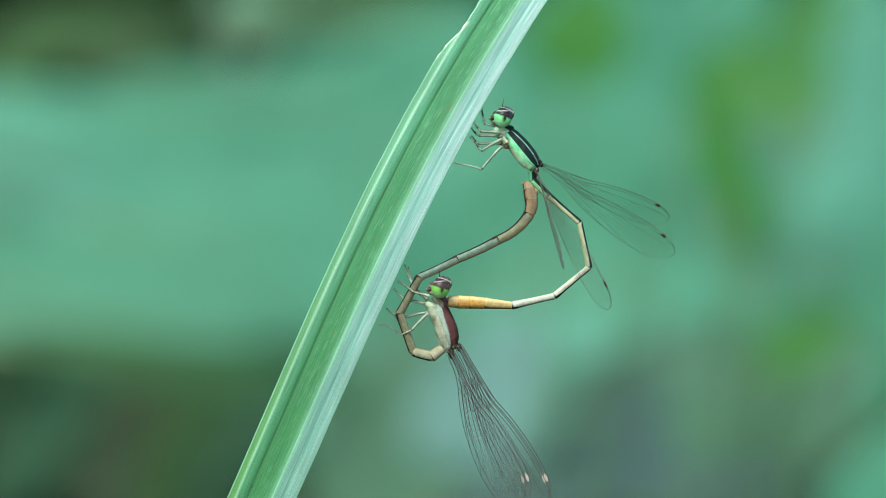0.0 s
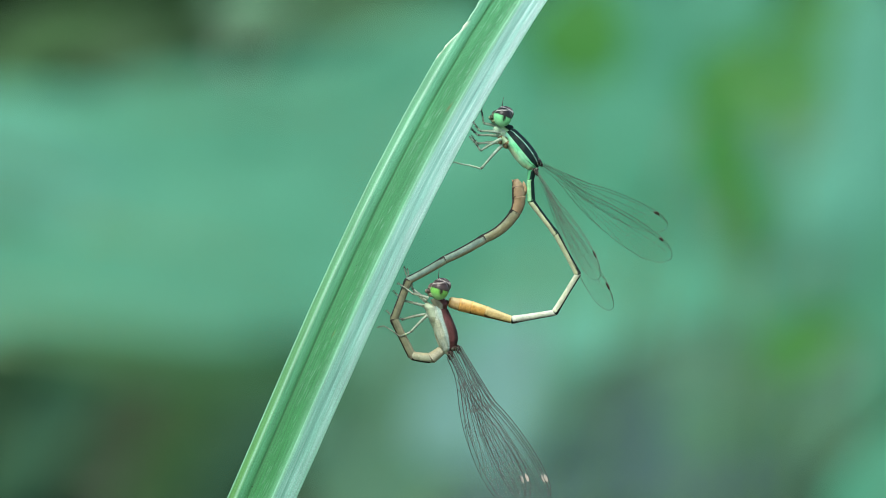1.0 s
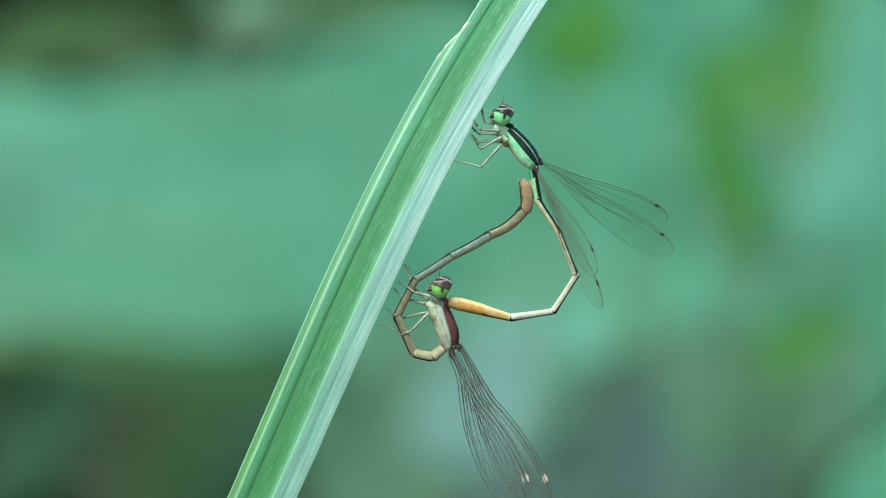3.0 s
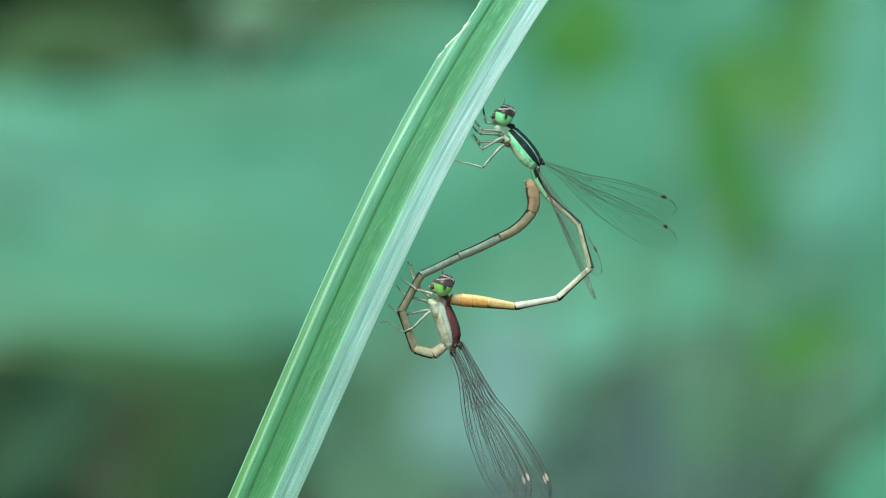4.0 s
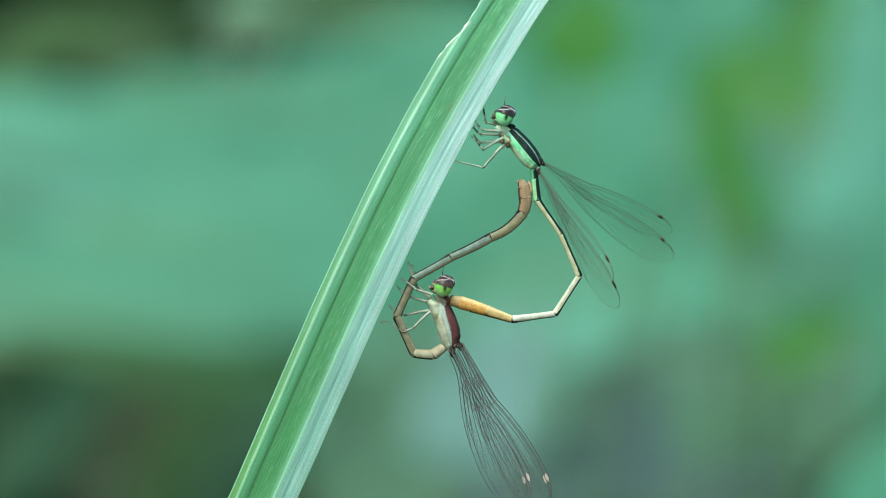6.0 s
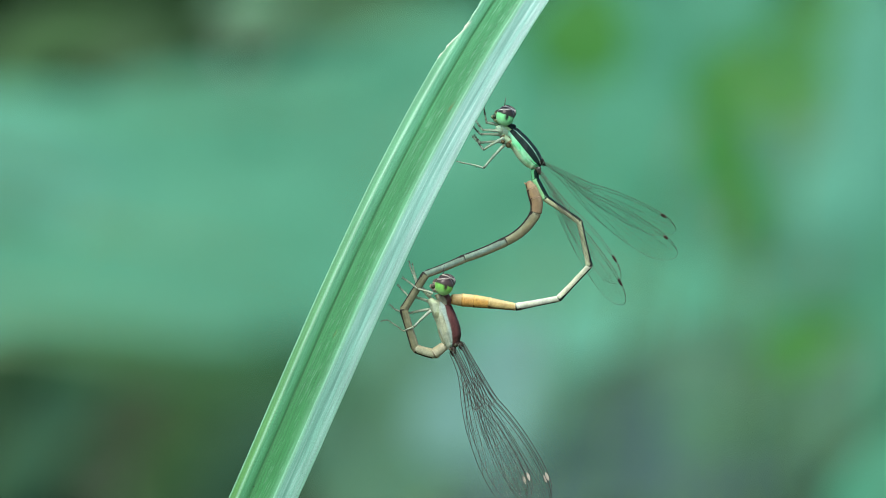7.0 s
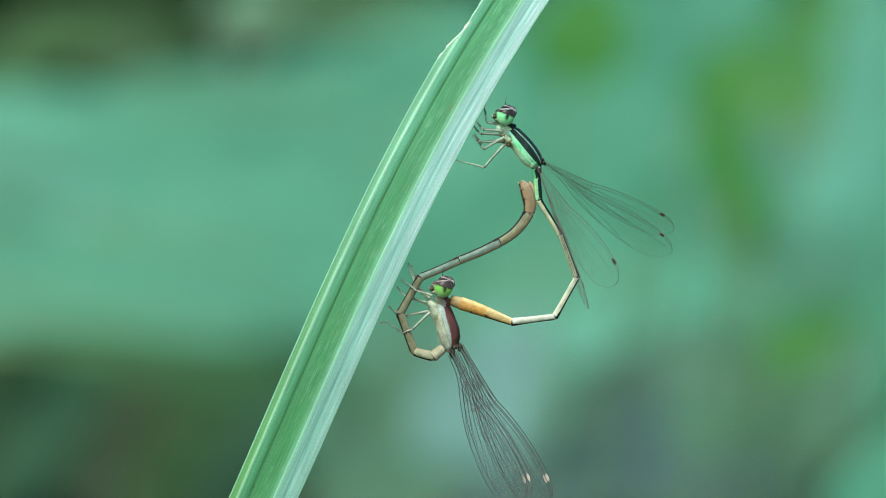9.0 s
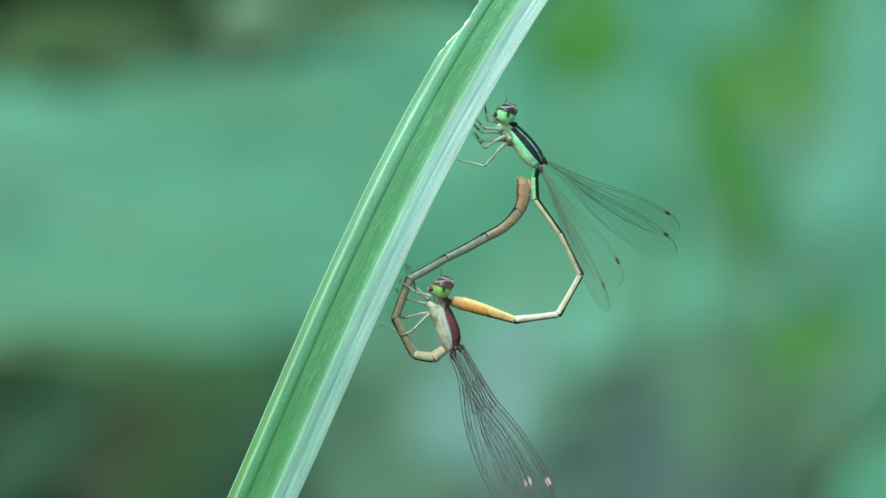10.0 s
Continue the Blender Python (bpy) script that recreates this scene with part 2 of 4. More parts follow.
broad_leaf((0.114, 1.46, 0.625), 95, 0.086, 0.029, muted_leaf, DULL, twist=-16, seed=56)
broad_leaf((0.168, 1.78, 0.700), 60, 0.069, 0.034, green_leaf, GRASSY, twist=-18, seed=13)
broad_leaf((0.104, 0.94, 0.638), 80, 0.024, 0.013, sallow_leaf, SALLOW, seed=14)
broad_leaf((0.130, 1.68, 0.603), 100, 0.065, 0.028, muted_leaf, DULL, seed=15)
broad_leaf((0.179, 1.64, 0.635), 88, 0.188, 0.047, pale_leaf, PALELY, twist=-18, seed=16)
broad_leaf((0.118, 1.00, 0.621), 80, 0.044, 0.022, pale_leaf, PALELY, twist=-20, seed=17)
broad_leaf((0.158, 1.72, 0.593), 20, 0.108, 0.067, lush_leaf, TEAL, twist=-24, seed=18)
broad_leaf((0.097, 0.84, 0.576), 30, 0.029, 0.015, green_leaf, GRASSY, twist=-12, seed=19)
broad_leaf((0.103, 1.56, 0.572), 5, 0.109, 0.036, lush_leaf, TEAL, twist=-20, seed=20)
broad_leaf((0.147, 1.40, 0.541), 60, 0.065, 0.033, sage_leaf, DULL, twist=-20, seed=21)
broad_leaf((0.188, 1.60, 0.569), 80, 0.102, 0.036, lush_leaf, TEAL, twist=-22, seed=22)
broad_leaf((0.107, 0.70, 0.545), 52, 0.046, 0.020, lush_leaf, TEAL, twist=-12, seed=23)
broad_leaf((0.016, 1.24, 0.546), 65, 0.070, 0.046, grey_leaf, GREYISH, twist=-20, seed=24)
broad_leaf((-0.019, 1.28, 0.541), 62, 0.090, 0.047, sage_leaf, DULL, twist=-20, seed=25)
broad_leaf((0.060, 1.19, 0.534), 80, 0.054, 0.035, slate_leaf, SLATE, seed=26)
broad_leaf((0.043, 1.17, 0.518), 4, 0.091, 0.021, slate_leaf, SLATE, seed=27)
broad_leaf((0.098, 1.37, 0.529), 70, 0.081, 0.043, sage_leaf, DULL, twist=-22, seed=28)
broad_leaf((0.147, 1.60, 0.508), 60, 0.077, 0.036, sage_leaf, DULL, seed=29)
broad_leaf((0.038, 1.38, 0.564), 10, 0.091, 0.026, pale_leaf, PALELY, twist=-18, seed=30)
broad_leaf((0.145, 1.92, 0.715), 80, 0.084, 0.045, lush_leaf, TEAL, twist=-18, seed=40)
broad_leaf((0.127, 1.80, 0.600), 70, 0.101, 0.053, lush_leaf, TEAL, twist=-24, seed=41)
broad_leaf((0.131, 1.44, 0.529), 60, 0.067, 0.033, sage_leaf, DULL, twist=-16, seed=42)
broad_leaf((0.063, 1.50, 0.637), 80, 0.083, 0.055, lush_leaf, TEAL, twist=-20, seed=43)
broad_leaf((0.020, 1.50, 0.577), 50, 0.097, 0.051, lush_leaf, TEAL, twist=-22, seed=44)
broad_leaf((-0.033, 1.62, 0.681), 20, 0.083, 0.037, lush_leaf, TEAL, twist=-16, seed=45)
# added olive leaf, grades the big leaf's lower edge into shade
broad_leaf((-0.091, 1.26, 0.558), -8, 0.141, 0.018, olive_leaf, OLIVE_GREEN, twist=6, fold=0.05, seed=46)
broad_leaf((0.178, 1.66, 0.595), 80, 0.075, 0.040, lush_leaf, TEAL, twist=-20, seed=47)
broad_leaf((0.079, 2.25, 0.636), 88, 0.288, 0.198, lush_leaf, TEAL, twist=-22, seed=48)
broad_leaf((0.218, 2.35, 0.637), 80, 0.299, 0.186, lush_leaf, TEAL, twist=-20, seed=49)
broad_leaf((0.024, 2.20, 0.538), 20, 0.239, 0.132, muted_leaf, DULL, twist=-24, seed=50)
broad_leaf((0.168, 2.30, 0.509), 20, 0.261, 0.137, sage_leaf, DULL, twist=-24, seed=51)
broad_leaf((0.010, 1.42, 0.561), 10, 0.071, 0.033, pale_leaf, PALELY, twist=-22, seed=52)
# added leaf for a light streak on the big leaf
broad_leaf((-0.074, 1.33, 0.598), -10, 0.117, 0.046, lush_leaf, TEAL, twist=-20, fold=0.05, seed=57)
broad_leaf((0.146, 1.62, 0.556), 20, 0.088, 0.044, olive_leaf, OLIVE_GREEN, twist=-26, seed=58)
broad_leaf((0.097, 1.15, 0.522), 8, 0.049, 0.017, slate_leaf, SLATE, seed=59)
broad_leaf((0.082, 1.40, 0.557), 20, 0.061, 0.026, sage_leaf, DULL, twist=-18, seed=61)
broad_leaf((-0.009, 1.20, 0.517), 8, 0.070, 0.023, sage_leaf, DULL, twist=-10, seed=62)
broad_leaf((-0.077, 1.50, 0.699), 8, 0.035, 0.018, sallow_leaf, SALLOW, twist=-24, seed=31)
broad_leaf((-0.028, 1.62, 0.705), 6, 0.093, 0.020, olive_leaf, OLIVE_GREEN, twist=-20, seed=32)
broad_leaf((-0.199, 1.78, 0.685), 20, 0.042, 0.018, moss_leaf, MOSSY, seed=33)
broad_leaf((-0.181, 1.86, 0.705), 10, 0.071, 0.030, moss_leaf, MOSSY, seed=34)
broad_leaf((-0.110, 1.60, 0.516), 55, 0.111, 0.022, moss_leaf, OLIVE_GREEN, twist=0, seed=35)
broad_leaf((-0.078, 1.54, 0.523), 56, 0.108, 0.028, sage_leaf, DULL, twist=6, seed=36)
broad_leaf((-0.185, 1.66, 0.513), 45, 0.115, 0.042, sage_leaf, DULL, twist=18, seed=37)
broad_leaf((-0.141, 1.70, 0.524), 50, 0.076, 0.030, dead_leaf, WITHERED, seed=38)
# another added mid-dark leaf for the shading under the big leaf's edge
broad_leaf((-0.102, 1.46, 0.555), -6, 0.144, 0.018, olive_leaf, OLIVE_GREEN, twist=2, seed=39)


def undergrowth():
    """A dim thicket of small leaves on the ground further back."""
    rnd = random.Random(5)
    kinds = []
    for i in range(10):
        bm = leaf_blade(rnd.uniform(0.12, 0.2), rnd.uniform(0.05, 0.09), rnd.uniform(0.02, 0.2), 0.2, 0.03, 8, 4, seed=i)
        me = bpy.data.meshes.new("sprig")
        bm.to_mesh(me)
        bm.free()
        kinds.append(me)
    verts, faces = [], []
    for i in range(4400):
        me = kinds[i % 10]
        x, y = rnd.uniform(-1.6, 1.6), rnd.uniform(2.9, 3.8)
        crest = 1.75 + 0.4 * noise.noise((x * 1.7, y * 1.7, 0)) - 0.16 * x * x
        m = Matrix.Translation((x, y, crest * rnd.random() ** 0.8)) @ Euler((rnd.uniform(0.3, 2.2), rnd.uniform(-1, 1), rnd.uniform(0, 6.3))).to_matrix().to_4x4()
        k = len(verts)
        verts.extend((m @ v.co)[:] for v in me.vertices)
        faces.extend([k + j for j in p.vertices] for p in me.polygons)
    me = bpy.data.meshes.new("undergrowth")
    me.from_pydata(verts, [], faces)
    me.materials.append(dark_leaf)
    return tagged(new("undergrowth", me), "dim dark green undergrowth", "undergrowth", kind="stuff")


undergrowth()


# ---- the grass blade ----
def blade_edge(z):
    """Sideways place (mm) of the blade's trailing rim at the height z (mm) over the middle of the blade."""
    u = max(-45.0, min(45.0, z))
    x = -2.9830 + 0.47742 * u + 2.373e-03 * u ** 2 + 5.450e-05 * u ** 3
    slope = 0.47742 + 4.747e-03 * u + 1.635e-04 * u ** 2
    return x + (z - u) * slope


RIBS = ((-1.0, -1.0), (0.0, 0.0), (0.11, 0.145), (0.285, 0.266), (0.63, 0.595), (0.80, 0.81), (1.0, 1.0))
BLADE = [(0.00, 0.16), (0.05, 0.14), (0.115, 0.07), (0.14, 0.00), (0.165, -0.01), (0.21, 0.03), (0.25, 0.10), (0.265, 0.15), (0.28, 0.13), (0.33, 0.11), (0.40, 0.10),
         (0.48, 0.09), (0.56, 0.06), (0.60, -0.06), (0.62, -0.10), (0.65, -0.09), (0.72, -0.10), (0.78, -0.09), (0.81, -0.07), (0.86, -0.17), (0.95, -0.24), (1.00, -0.20)]


def blade_depth(f):
    for (a, p), (b, q) in zip(BLADE, BLADE[1:]):
        if f <= b:
            return p + (q - p) * (f - a) / (b - a)
    return BLADE[-1][1]


def ribs(f):
    """Where a place across the blade lies in the pattern of its ribs: ridge, groove, midrib, furrow."""
    for (a, p), (b, q) in zip(RIBS, RIBS[1:]):
        if f <= b:
            return p + (q - p) * (f - a) / (b - a)
    return f


def grass_blade():
    stations = [-HIGH / MM + i * 12.0 for i in range(46)]
    stations += [-48 + 0.5 * i for i in range(196)] + [14.25 + 0.25 * i for i in range(36)] + [52 + i * 8.0 for i in range(32)]
    stations = sorted(z for z in set(stations))
    cols = 72
    top, low = [], []
    for z in stations:
        right = blade_edge(z)
        wide = 6.45 + 0.012 * max(-40, min(40, z))
        if z > 60:
            wide *= max(0.03, 1 - ((z - 60) / 240.0) ** 1.6)
        if z < -80:
            wide *= 1 + 0.0006 * (-80 - z)
        first = 0.0
        # a strip of the thin rim is torn away over a short length, with a ragged end
        if z > 17.2:
            first = 0.11 * step(z, 17.0, 20.0) + 0.035 * noise.noise((0, 0, z * 1.9)) + 0.015 * noise.noise((0, 4, z * 5.0))
            first = max(0.0, min(0.115, first))
        row, under = [], []
        for j in range(cols + 1):
            f = first + (1 - first) * j / cols
            fine = 0.018 * math.sin(f * 230) + 0.012 * noise.noise((f * 60, 0, z * 0.4))
            y = blade_depth(ribs(f)) + fine
            x = right - wide * (1 - f) + 0.03 * noise.noise((f * 2, 3, z * 0.25))
            thick = 0.015 + 0.09 * step(f, 0.0, 0.03) * step(f, 1.0, 0.96) + 0.45 * math.exp(-((f - 0.62) / 0.06) ** 2) + 0.25 * math.exp(-((f - 0.14) / 0.05) ** 2)
            row.append((x * MM, y * MM, z * MM))
            under.append((x * MM, (y + thick) * MM, z * MM))
        top.append(row), low.append(under)
    def across(co):
        z = co.z / MM
        wide = 6.45 + 0.012 * max(-40, min(40, z))
        return ribs(1 - (blade_edge(z) - co.x / MM) / wide)

    def pigment(co):
        f, z = across(co), co.z / MM
        # paler and bluer with height: stronger light up there put into the colour
        top_light = 0.32 + 0.62 * step(z, -26, 16)
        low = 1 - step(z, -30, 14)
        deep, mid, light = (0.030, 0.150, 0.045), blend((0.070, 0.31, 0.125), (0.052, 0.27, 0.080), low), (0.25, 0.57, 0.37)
        # waxy band with the sky's sheen painted into its tone
        wax_sheen = blend((0.12, 0.37, 0.245), (0.280, 0.535, 0.475), top_light)
        c = blend(light, blend((0.13, 0.39, 0.205), (0.095, 0.33, 0.062), low), step(f, 0.010, 0.035))
        c = blend(c, blend((0.36, 0.66, 0.48), (0.27, 0.58, 0.34), low), math.exp(-((f - 0.145) / 0.020) ** 2))
        c = blend(c, blend((0.15, 0.45, 0.27), (0.10, 0.38, 0.17), low), step(f, 0.155, 0.18))
        # slope darkens into the groove, its shading put into the colour
        c = blend(c, mid, 0.7 * step(f, 0.20, 0.255))
        c = blend(c, deep, 0.95 * math.exp(-((f - 0.268) / 0.013) ** 2))
        c = blend(c, mid, 0.95 * step(f, 0.275, 0.29))
        dash = 0.8 * noise.noise((f * 90, 1.0, z * 1.3)) + 0.45 * noise.noise((f * 50, 5.0, z * 0.15))
        c = blend(c, (0.26, 0.52, 0.35), 0.55 * step(dash, 0.12, 0.55) * step(f, 0.29, 0.36) * (0.5 + 0.5 * top_light))
        c = blend(c, (0.15, 0.42, 0.23), 0.35 * step(f, 0.46, 0.58))
        c = blend(c, light, step(f, 0.585, 0.605))
        c = blend(c, wax_sheen, step(f, 0.635, 0.68))
        c = blend(c, blend((0.115, 0.35, 0.24), (0.21, 0.46, 0.40), top_light), 0.65 * math.exp(-((f - 0.81 - 0.02 * noise.noise((7, 0, z * 0.06))) / 0.03) ** 2))
        c = blend(c, blend((0.15, 0.40, 0.28), (0.42, 0.63, 0.60), top_light), 0.8 * step(f, 0.86, 0.93))
        c = blend(c, blend((0.24, 0.58, 0.36), (0.40, 0.74, 0.60), top_light), 0.7 * step(f, 0.955, 0.975))
        if f > 0.62:
            c = blend(c, (0.58, 0.78, 0.76), 0.42 * top_light * step(noise.noise((f * 38, 9.0, z * 0.22)), 0.05, 0.5))
            c = blend(c, (0.17, 0.40, 0.33), 0.35 * step(noise.noise((f * 26, 19.0, z * 0.12)), 0.12, 0.5))
        if 16.9 < z < 20.2:
            gap = f - 0.145 * step(z, 17.0, 20.0)
            c = blend(c, (0.62, 0.72, 0.60), 0.9 * step(gap, 0.045, 0.015))
        for px, pz, size in ((0.52, 12.6, 0.20), (2.0, 11.2, 0.16), (-9.7, -7.4, 0.16), (3.35, 12.8, 0.14), (-7.2, -0.6, 0.12), (0.9, 12.9, 0.12)):
            near = math.hypot(co.x / MM - px, z - pz)
            c = blend(c, (0.20, 0.22, 0.08), 0.8 * step(near, size, size * 0.4))
        # whole blade dimmed lower down, shade put into the colour
        low_shade = 0.82 + 0.16 * step(z, -12, 20)
        return tuple(v * low_shade for v in c)

    ob = new("grass_blade")
    foot = Vector((blade_edge(-HIGH / MM) * MM, 0, 0))
    ob.location = foot
    for name, first, last in (("rim_strip", 0, 12), ("lamina", 12, 43), ("midrib", 43, 48), ("lamina", 48, cols)):
        bm = bmesh.new()
        up = [[bm.verts.new(p) for p in r[first:last + 1]] for r in top]
        dn = [[bm.verts.new(p) for p in r[first:last + 1]] for r in low]
        k = last - first
        for i in range(len(up) - 1):
            for j in range(k):
                bm.faces.new((up[i][j], up[i][j + 1], up[i + 1][j + 1], up[i + 1][j]))
                bm.faces.new((dn[i][j], dn[i + 1][j], dn[i + 1][j + 1], dn[i][j + 1]))
            if first == 0:
                bm.faces.new((up[i][0], up[i + 1][0], dn[i + 1][0], dn[i][0]))
            if last == cols:
                bm.faces.new((up[i][k], dn[i][k], dn[i + 1][k], up[i + 1][k]))
        for r, q in ((up[0], dn[0]), (dn[-1], up[-1])):
            for j in range(k):
                bm.faces.new((r[j], q[j], q[j + 1], r[j + 1]))
        for e in bm.edges:
            e.smooth = e.is_boundary or e.calc_face_angle(0.0) < 0.9
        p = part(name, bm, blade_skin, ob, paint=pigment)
        strand = p.data.attributes.new("strand", "FLOAT_VECTOR", "POINT")
        flat = []
        for v in p.data.vertices:
            flat.extend((across(v.co) * 6.5 * MM, 0.0, v.co.z * 1.12))
        strand.data.foreach_set("vector", flat)
        p.location = Vector((0, 0, HIGH)) - foot
    return tagged(ob, "long pale green ribbed grass blade with a torn edge", "grass blade")


def blade_material():
    m, t, b = shader("grass_tissue", 0.42, Coat_Weight=0.08)
    a = t.nodes.new("ShaderNodeAttribute")
    a.attribute_name = "tint"
    streak = ramped(t, noised(t, 0.13 * MM, 3, (1, 1, 0.035), True), (0.34, 0.80), (0.66, 1.06))
    broad = ramped(t, noised(t, 0.55 * MM, 2, (1, 1, 0.02), True), (0.32, 0.89), (0.68, 1.04))
    speck = ramped(t, noised(t, 0.065 * MM, 2, (1, 1, 0.35), True), (0.40, 0.93), (0.72, 1.32))
    blotch = ramped(t, noised(t, 2.6 * MM, 3, (1, 1, 0.25), True), (0.3, 0.86), (0.7, 1.05))
    pit = ramped(t, noised(t, 0.5 * MM, 2, (1, 1, 0.8), True), (0.22, 0.45), (0.27, 1.0))
    c = mixed(t, a.outputs["Color"], streak, 1.0, "MULTIPLY")
    for layer in (broad, speck, blotch, pit):
        c = mixed(t, c, layer, 1.0, "MULTIPLY")
    t.links.new(c, b.inputs["Base Color"])
    glow = t.nodes.new("ShaderNodeBsdfTranslucent")
    t.links.new(c, glow.inputs["Color"])
    mx = t.nodes.new("ShaderNodeMixShader")
    mx.inputs[0].default_value = 0.15
    t.links.new(b.outputs[0], mx.inputs[1])
    t.links.new(glow.outputs[0], mx.inputs[2])
    t.links.new(mx.outputs[0], t.nodes["Material Output"].inputs["Surface"])
    bumped(t, b, noised(t, 0.13 * MM, 3, (1, 1, 0.05), True), 0.45, 0.03 * MM)
    return m


blade_skin = blade_material()
grass_blade()


# ---- damselflies ----
def at(p, y=0.0):
    """A place (mm right of and above the middle of the blade) in metres, y mm towards the far side."""
    return Vector((p[0] * MM, y * MM, p[1] * MM))


def rooted(name, p):
    """An empty at the middle of the insect's thorax."""
    ob = new(name)
    ob.empty_display_size = 0.003
    ob.location = at(p) + Vector((0, 0, HIGH))
    return ob


def segment(root, length, start, end, depth, side, back, ring, stripe=0.45, waist=0.0, cap=0.04, label="", belly=None, bow=0.0, rim=0.35, flank=None, mottle=0.0, name="abdomen_segment"):
    """One abdomen segment along +x from its joint, back to +z: half heights start..end (mm), domed ends, dark back stripe, dark ring near its far end."""
    rings, n = [], 30
    for k in range(6):
        a = math.pi / 2 * (1 - k / 6)
        rings.append(((-0.55 * start * math.sin(a) * MM, 0, 0), (1, 0, 0), max(0.02, start * 0.94 * math.cos(a)) * MM, max(0.02, start * 0.94 * math.cos(a)) * depth * MM))
    for i in range(n + 1):
        s = i / n
        r = start + (end - start) * s - waist * math.sin(math.pi * s)
        r *= 1 + 0.06 * math.exp(-((s - 0.93) / 0.03) ** 2) - 0.05 * math.exp(-((s - 0.985) / 0.012) ** 2) - 0.06 * (1 - step(s, 0.0, 0.04))
        rings.append(((length * MM * s, 0, bow * 4 * s * (1 - s) * MM), (1, 0, bow * 4 * (1 - 2 * s) / length), r * MM, r * depth * MM))
    for k in range(1, 7):
        a = math.pi / 2 * k / 6
        r = max(0.02, end * math.cos(a))
        rings.append((((length + 0.45 * end * math.sin(a)) * MM, 0, 0), (1, 0, 0), r * MM, r * depth * MM))
    under = belly or tuple(v * 1.15 for v in side)

    def pigment(co):
        s = co.x / MM / length
        r = max(0.05, start + (end - start) * min(1, max(0, s)))
        h = (co.z / MM - bow * 4 * max(0, s * (1 - s))) / r
        edge = stripe + 0.06 * noise.noise((s * 5, length, start)) - 0.22 * step(s, 0.84, 0.93) + 0.25 * (1 - step(s, 0.0, 0.07))
        c = blend(side, under, step(h, -0.1, -0.8))
        if flank:
            c = blend(c, flank, 0.75 * math.exp(-((h + 0.10) / 0.30) ** 2) * step(s, 0.03, 0.12) * step(s, 0.97, 0.88))
        c = blend(c, back, mottle * step(noise.noise((s * 4 + start * 9, h * 1.6, co.y / MM * 2)), 0.0, 0.35) * step(h, -0.75, -0.2))
        c = blend(c, back, step(h, edge - 0.05, edge + 0.05))
        # paler top beyond the stripe: a reflection put into the colour
        c = blend(c, side, rim * step(h, edge + 0.30, edge + 0.42))
        # thin dark line along the underside, shade put into the colour
        c = blend(c, back, 0.3 * step(h, -0.86, -0.95))
        pale = tuple(min(0.8, 1.35 * v) for v in side)
        c = blend(c, pale, 0.4 * math.exp(-((s - 1 + cap * 2.2) / cap) ** 2) * (1 - step(h, 0.2, 0.6)))
        return blend(c, ring, step(s, 1 - cap * 1.1, 1 - cap * 0.7) * (0.45 + 0.55 * step(h, -0.5, 0.2)))

    return part(name, loft(rings, 44), cuticle, root, label, paint=pigment)


FRONT_RIM = ((0, 0.06), (0.10, 0.075), (0.25, 0.11), (0.36, 0.15), (0.42, 0.22), (0.50, 0.30), (0.62, 0.38), (0.75, 0.42), (0.86, 0.41), (1.0, 0.36))
REAR_RIM = ((0, -0.06), (0.12, -0.085), (0.20, -0.17), (0.30, -0.32), (0.45, -0.49), (0.60, -0.57), (0.72, -0.60), (0.86, -0.55), (1.0, -0.45))
# the long veins: places along the wing and across it (0 rear rim, 1 front rim), and thickness
LONG_VEINS = (
    (((0, 0.72), (0.12, 0.78), (0.25, 0.90), (0.36, 1.0)), 0.8),
    (((0, 0.55), (0.12, 0.60), (0.25, 0.72), (0.36, 0.80), (0.50, 0.86), (0.70, 0.89), (0.90, 0.90), (0.965, 0.98)), 1.0),
    (((0.19, 0.58), (0.28, 0.60), (0.36, 0.63), (0.50, 0.64), (0.70, 0.66), (0.96, 0.72)), 0.8),
    (((0.47, 0.59), (0.60, 0.54), (0.78, 0.52), (0.95, 0.52)), 0.6),
    (((0.36, 0.56), (0.50, 0.46), (0.70, 0.40), (0.93, 0.32)), 0.65),
    (((0.34, 0.52), (0.50, 0.35), (0.70, 0.27), (0.88, 0.10)), 0.65),
    (((0.19, 0.46), (0.28, 0.43), (0.40, 0.29), (0.55, 0.19), (0.68, 0.09), (0.76, 0.0)), 0.75),
    (((0.15, 0.20), (0.20, 0.34), (0.25, 0.30), (0.36, 0.16), (0.47, 0.07), (0.57, 0.0)), 0.75),
)


def between(points, x):
    """A smooth curve through points of rising x."""
    for k in range(len(points) - 1):
        (a, p), (b, q) = points[k], points[k + 1]
        if x <= b:
            pa, pp = points[max(k - 1, 0)]
            nb, nq = points[min(k + 2, len(points) - 1)]
            m0, m1 = (q - pp) / (b - pa), (nq - p) / (nb - a)
            h, f = b - a, max(0.0, (x - a) / (b - a))
            return (2 * f ** 3 - 3 * f * f + 1) * p + (f ** 3 - 2 * f * f + f) * h * m0 + (3 * f * f - 2 * f ** 3) * q + (f ** 3 - f * f) * h * m1
    return points[-1][1]


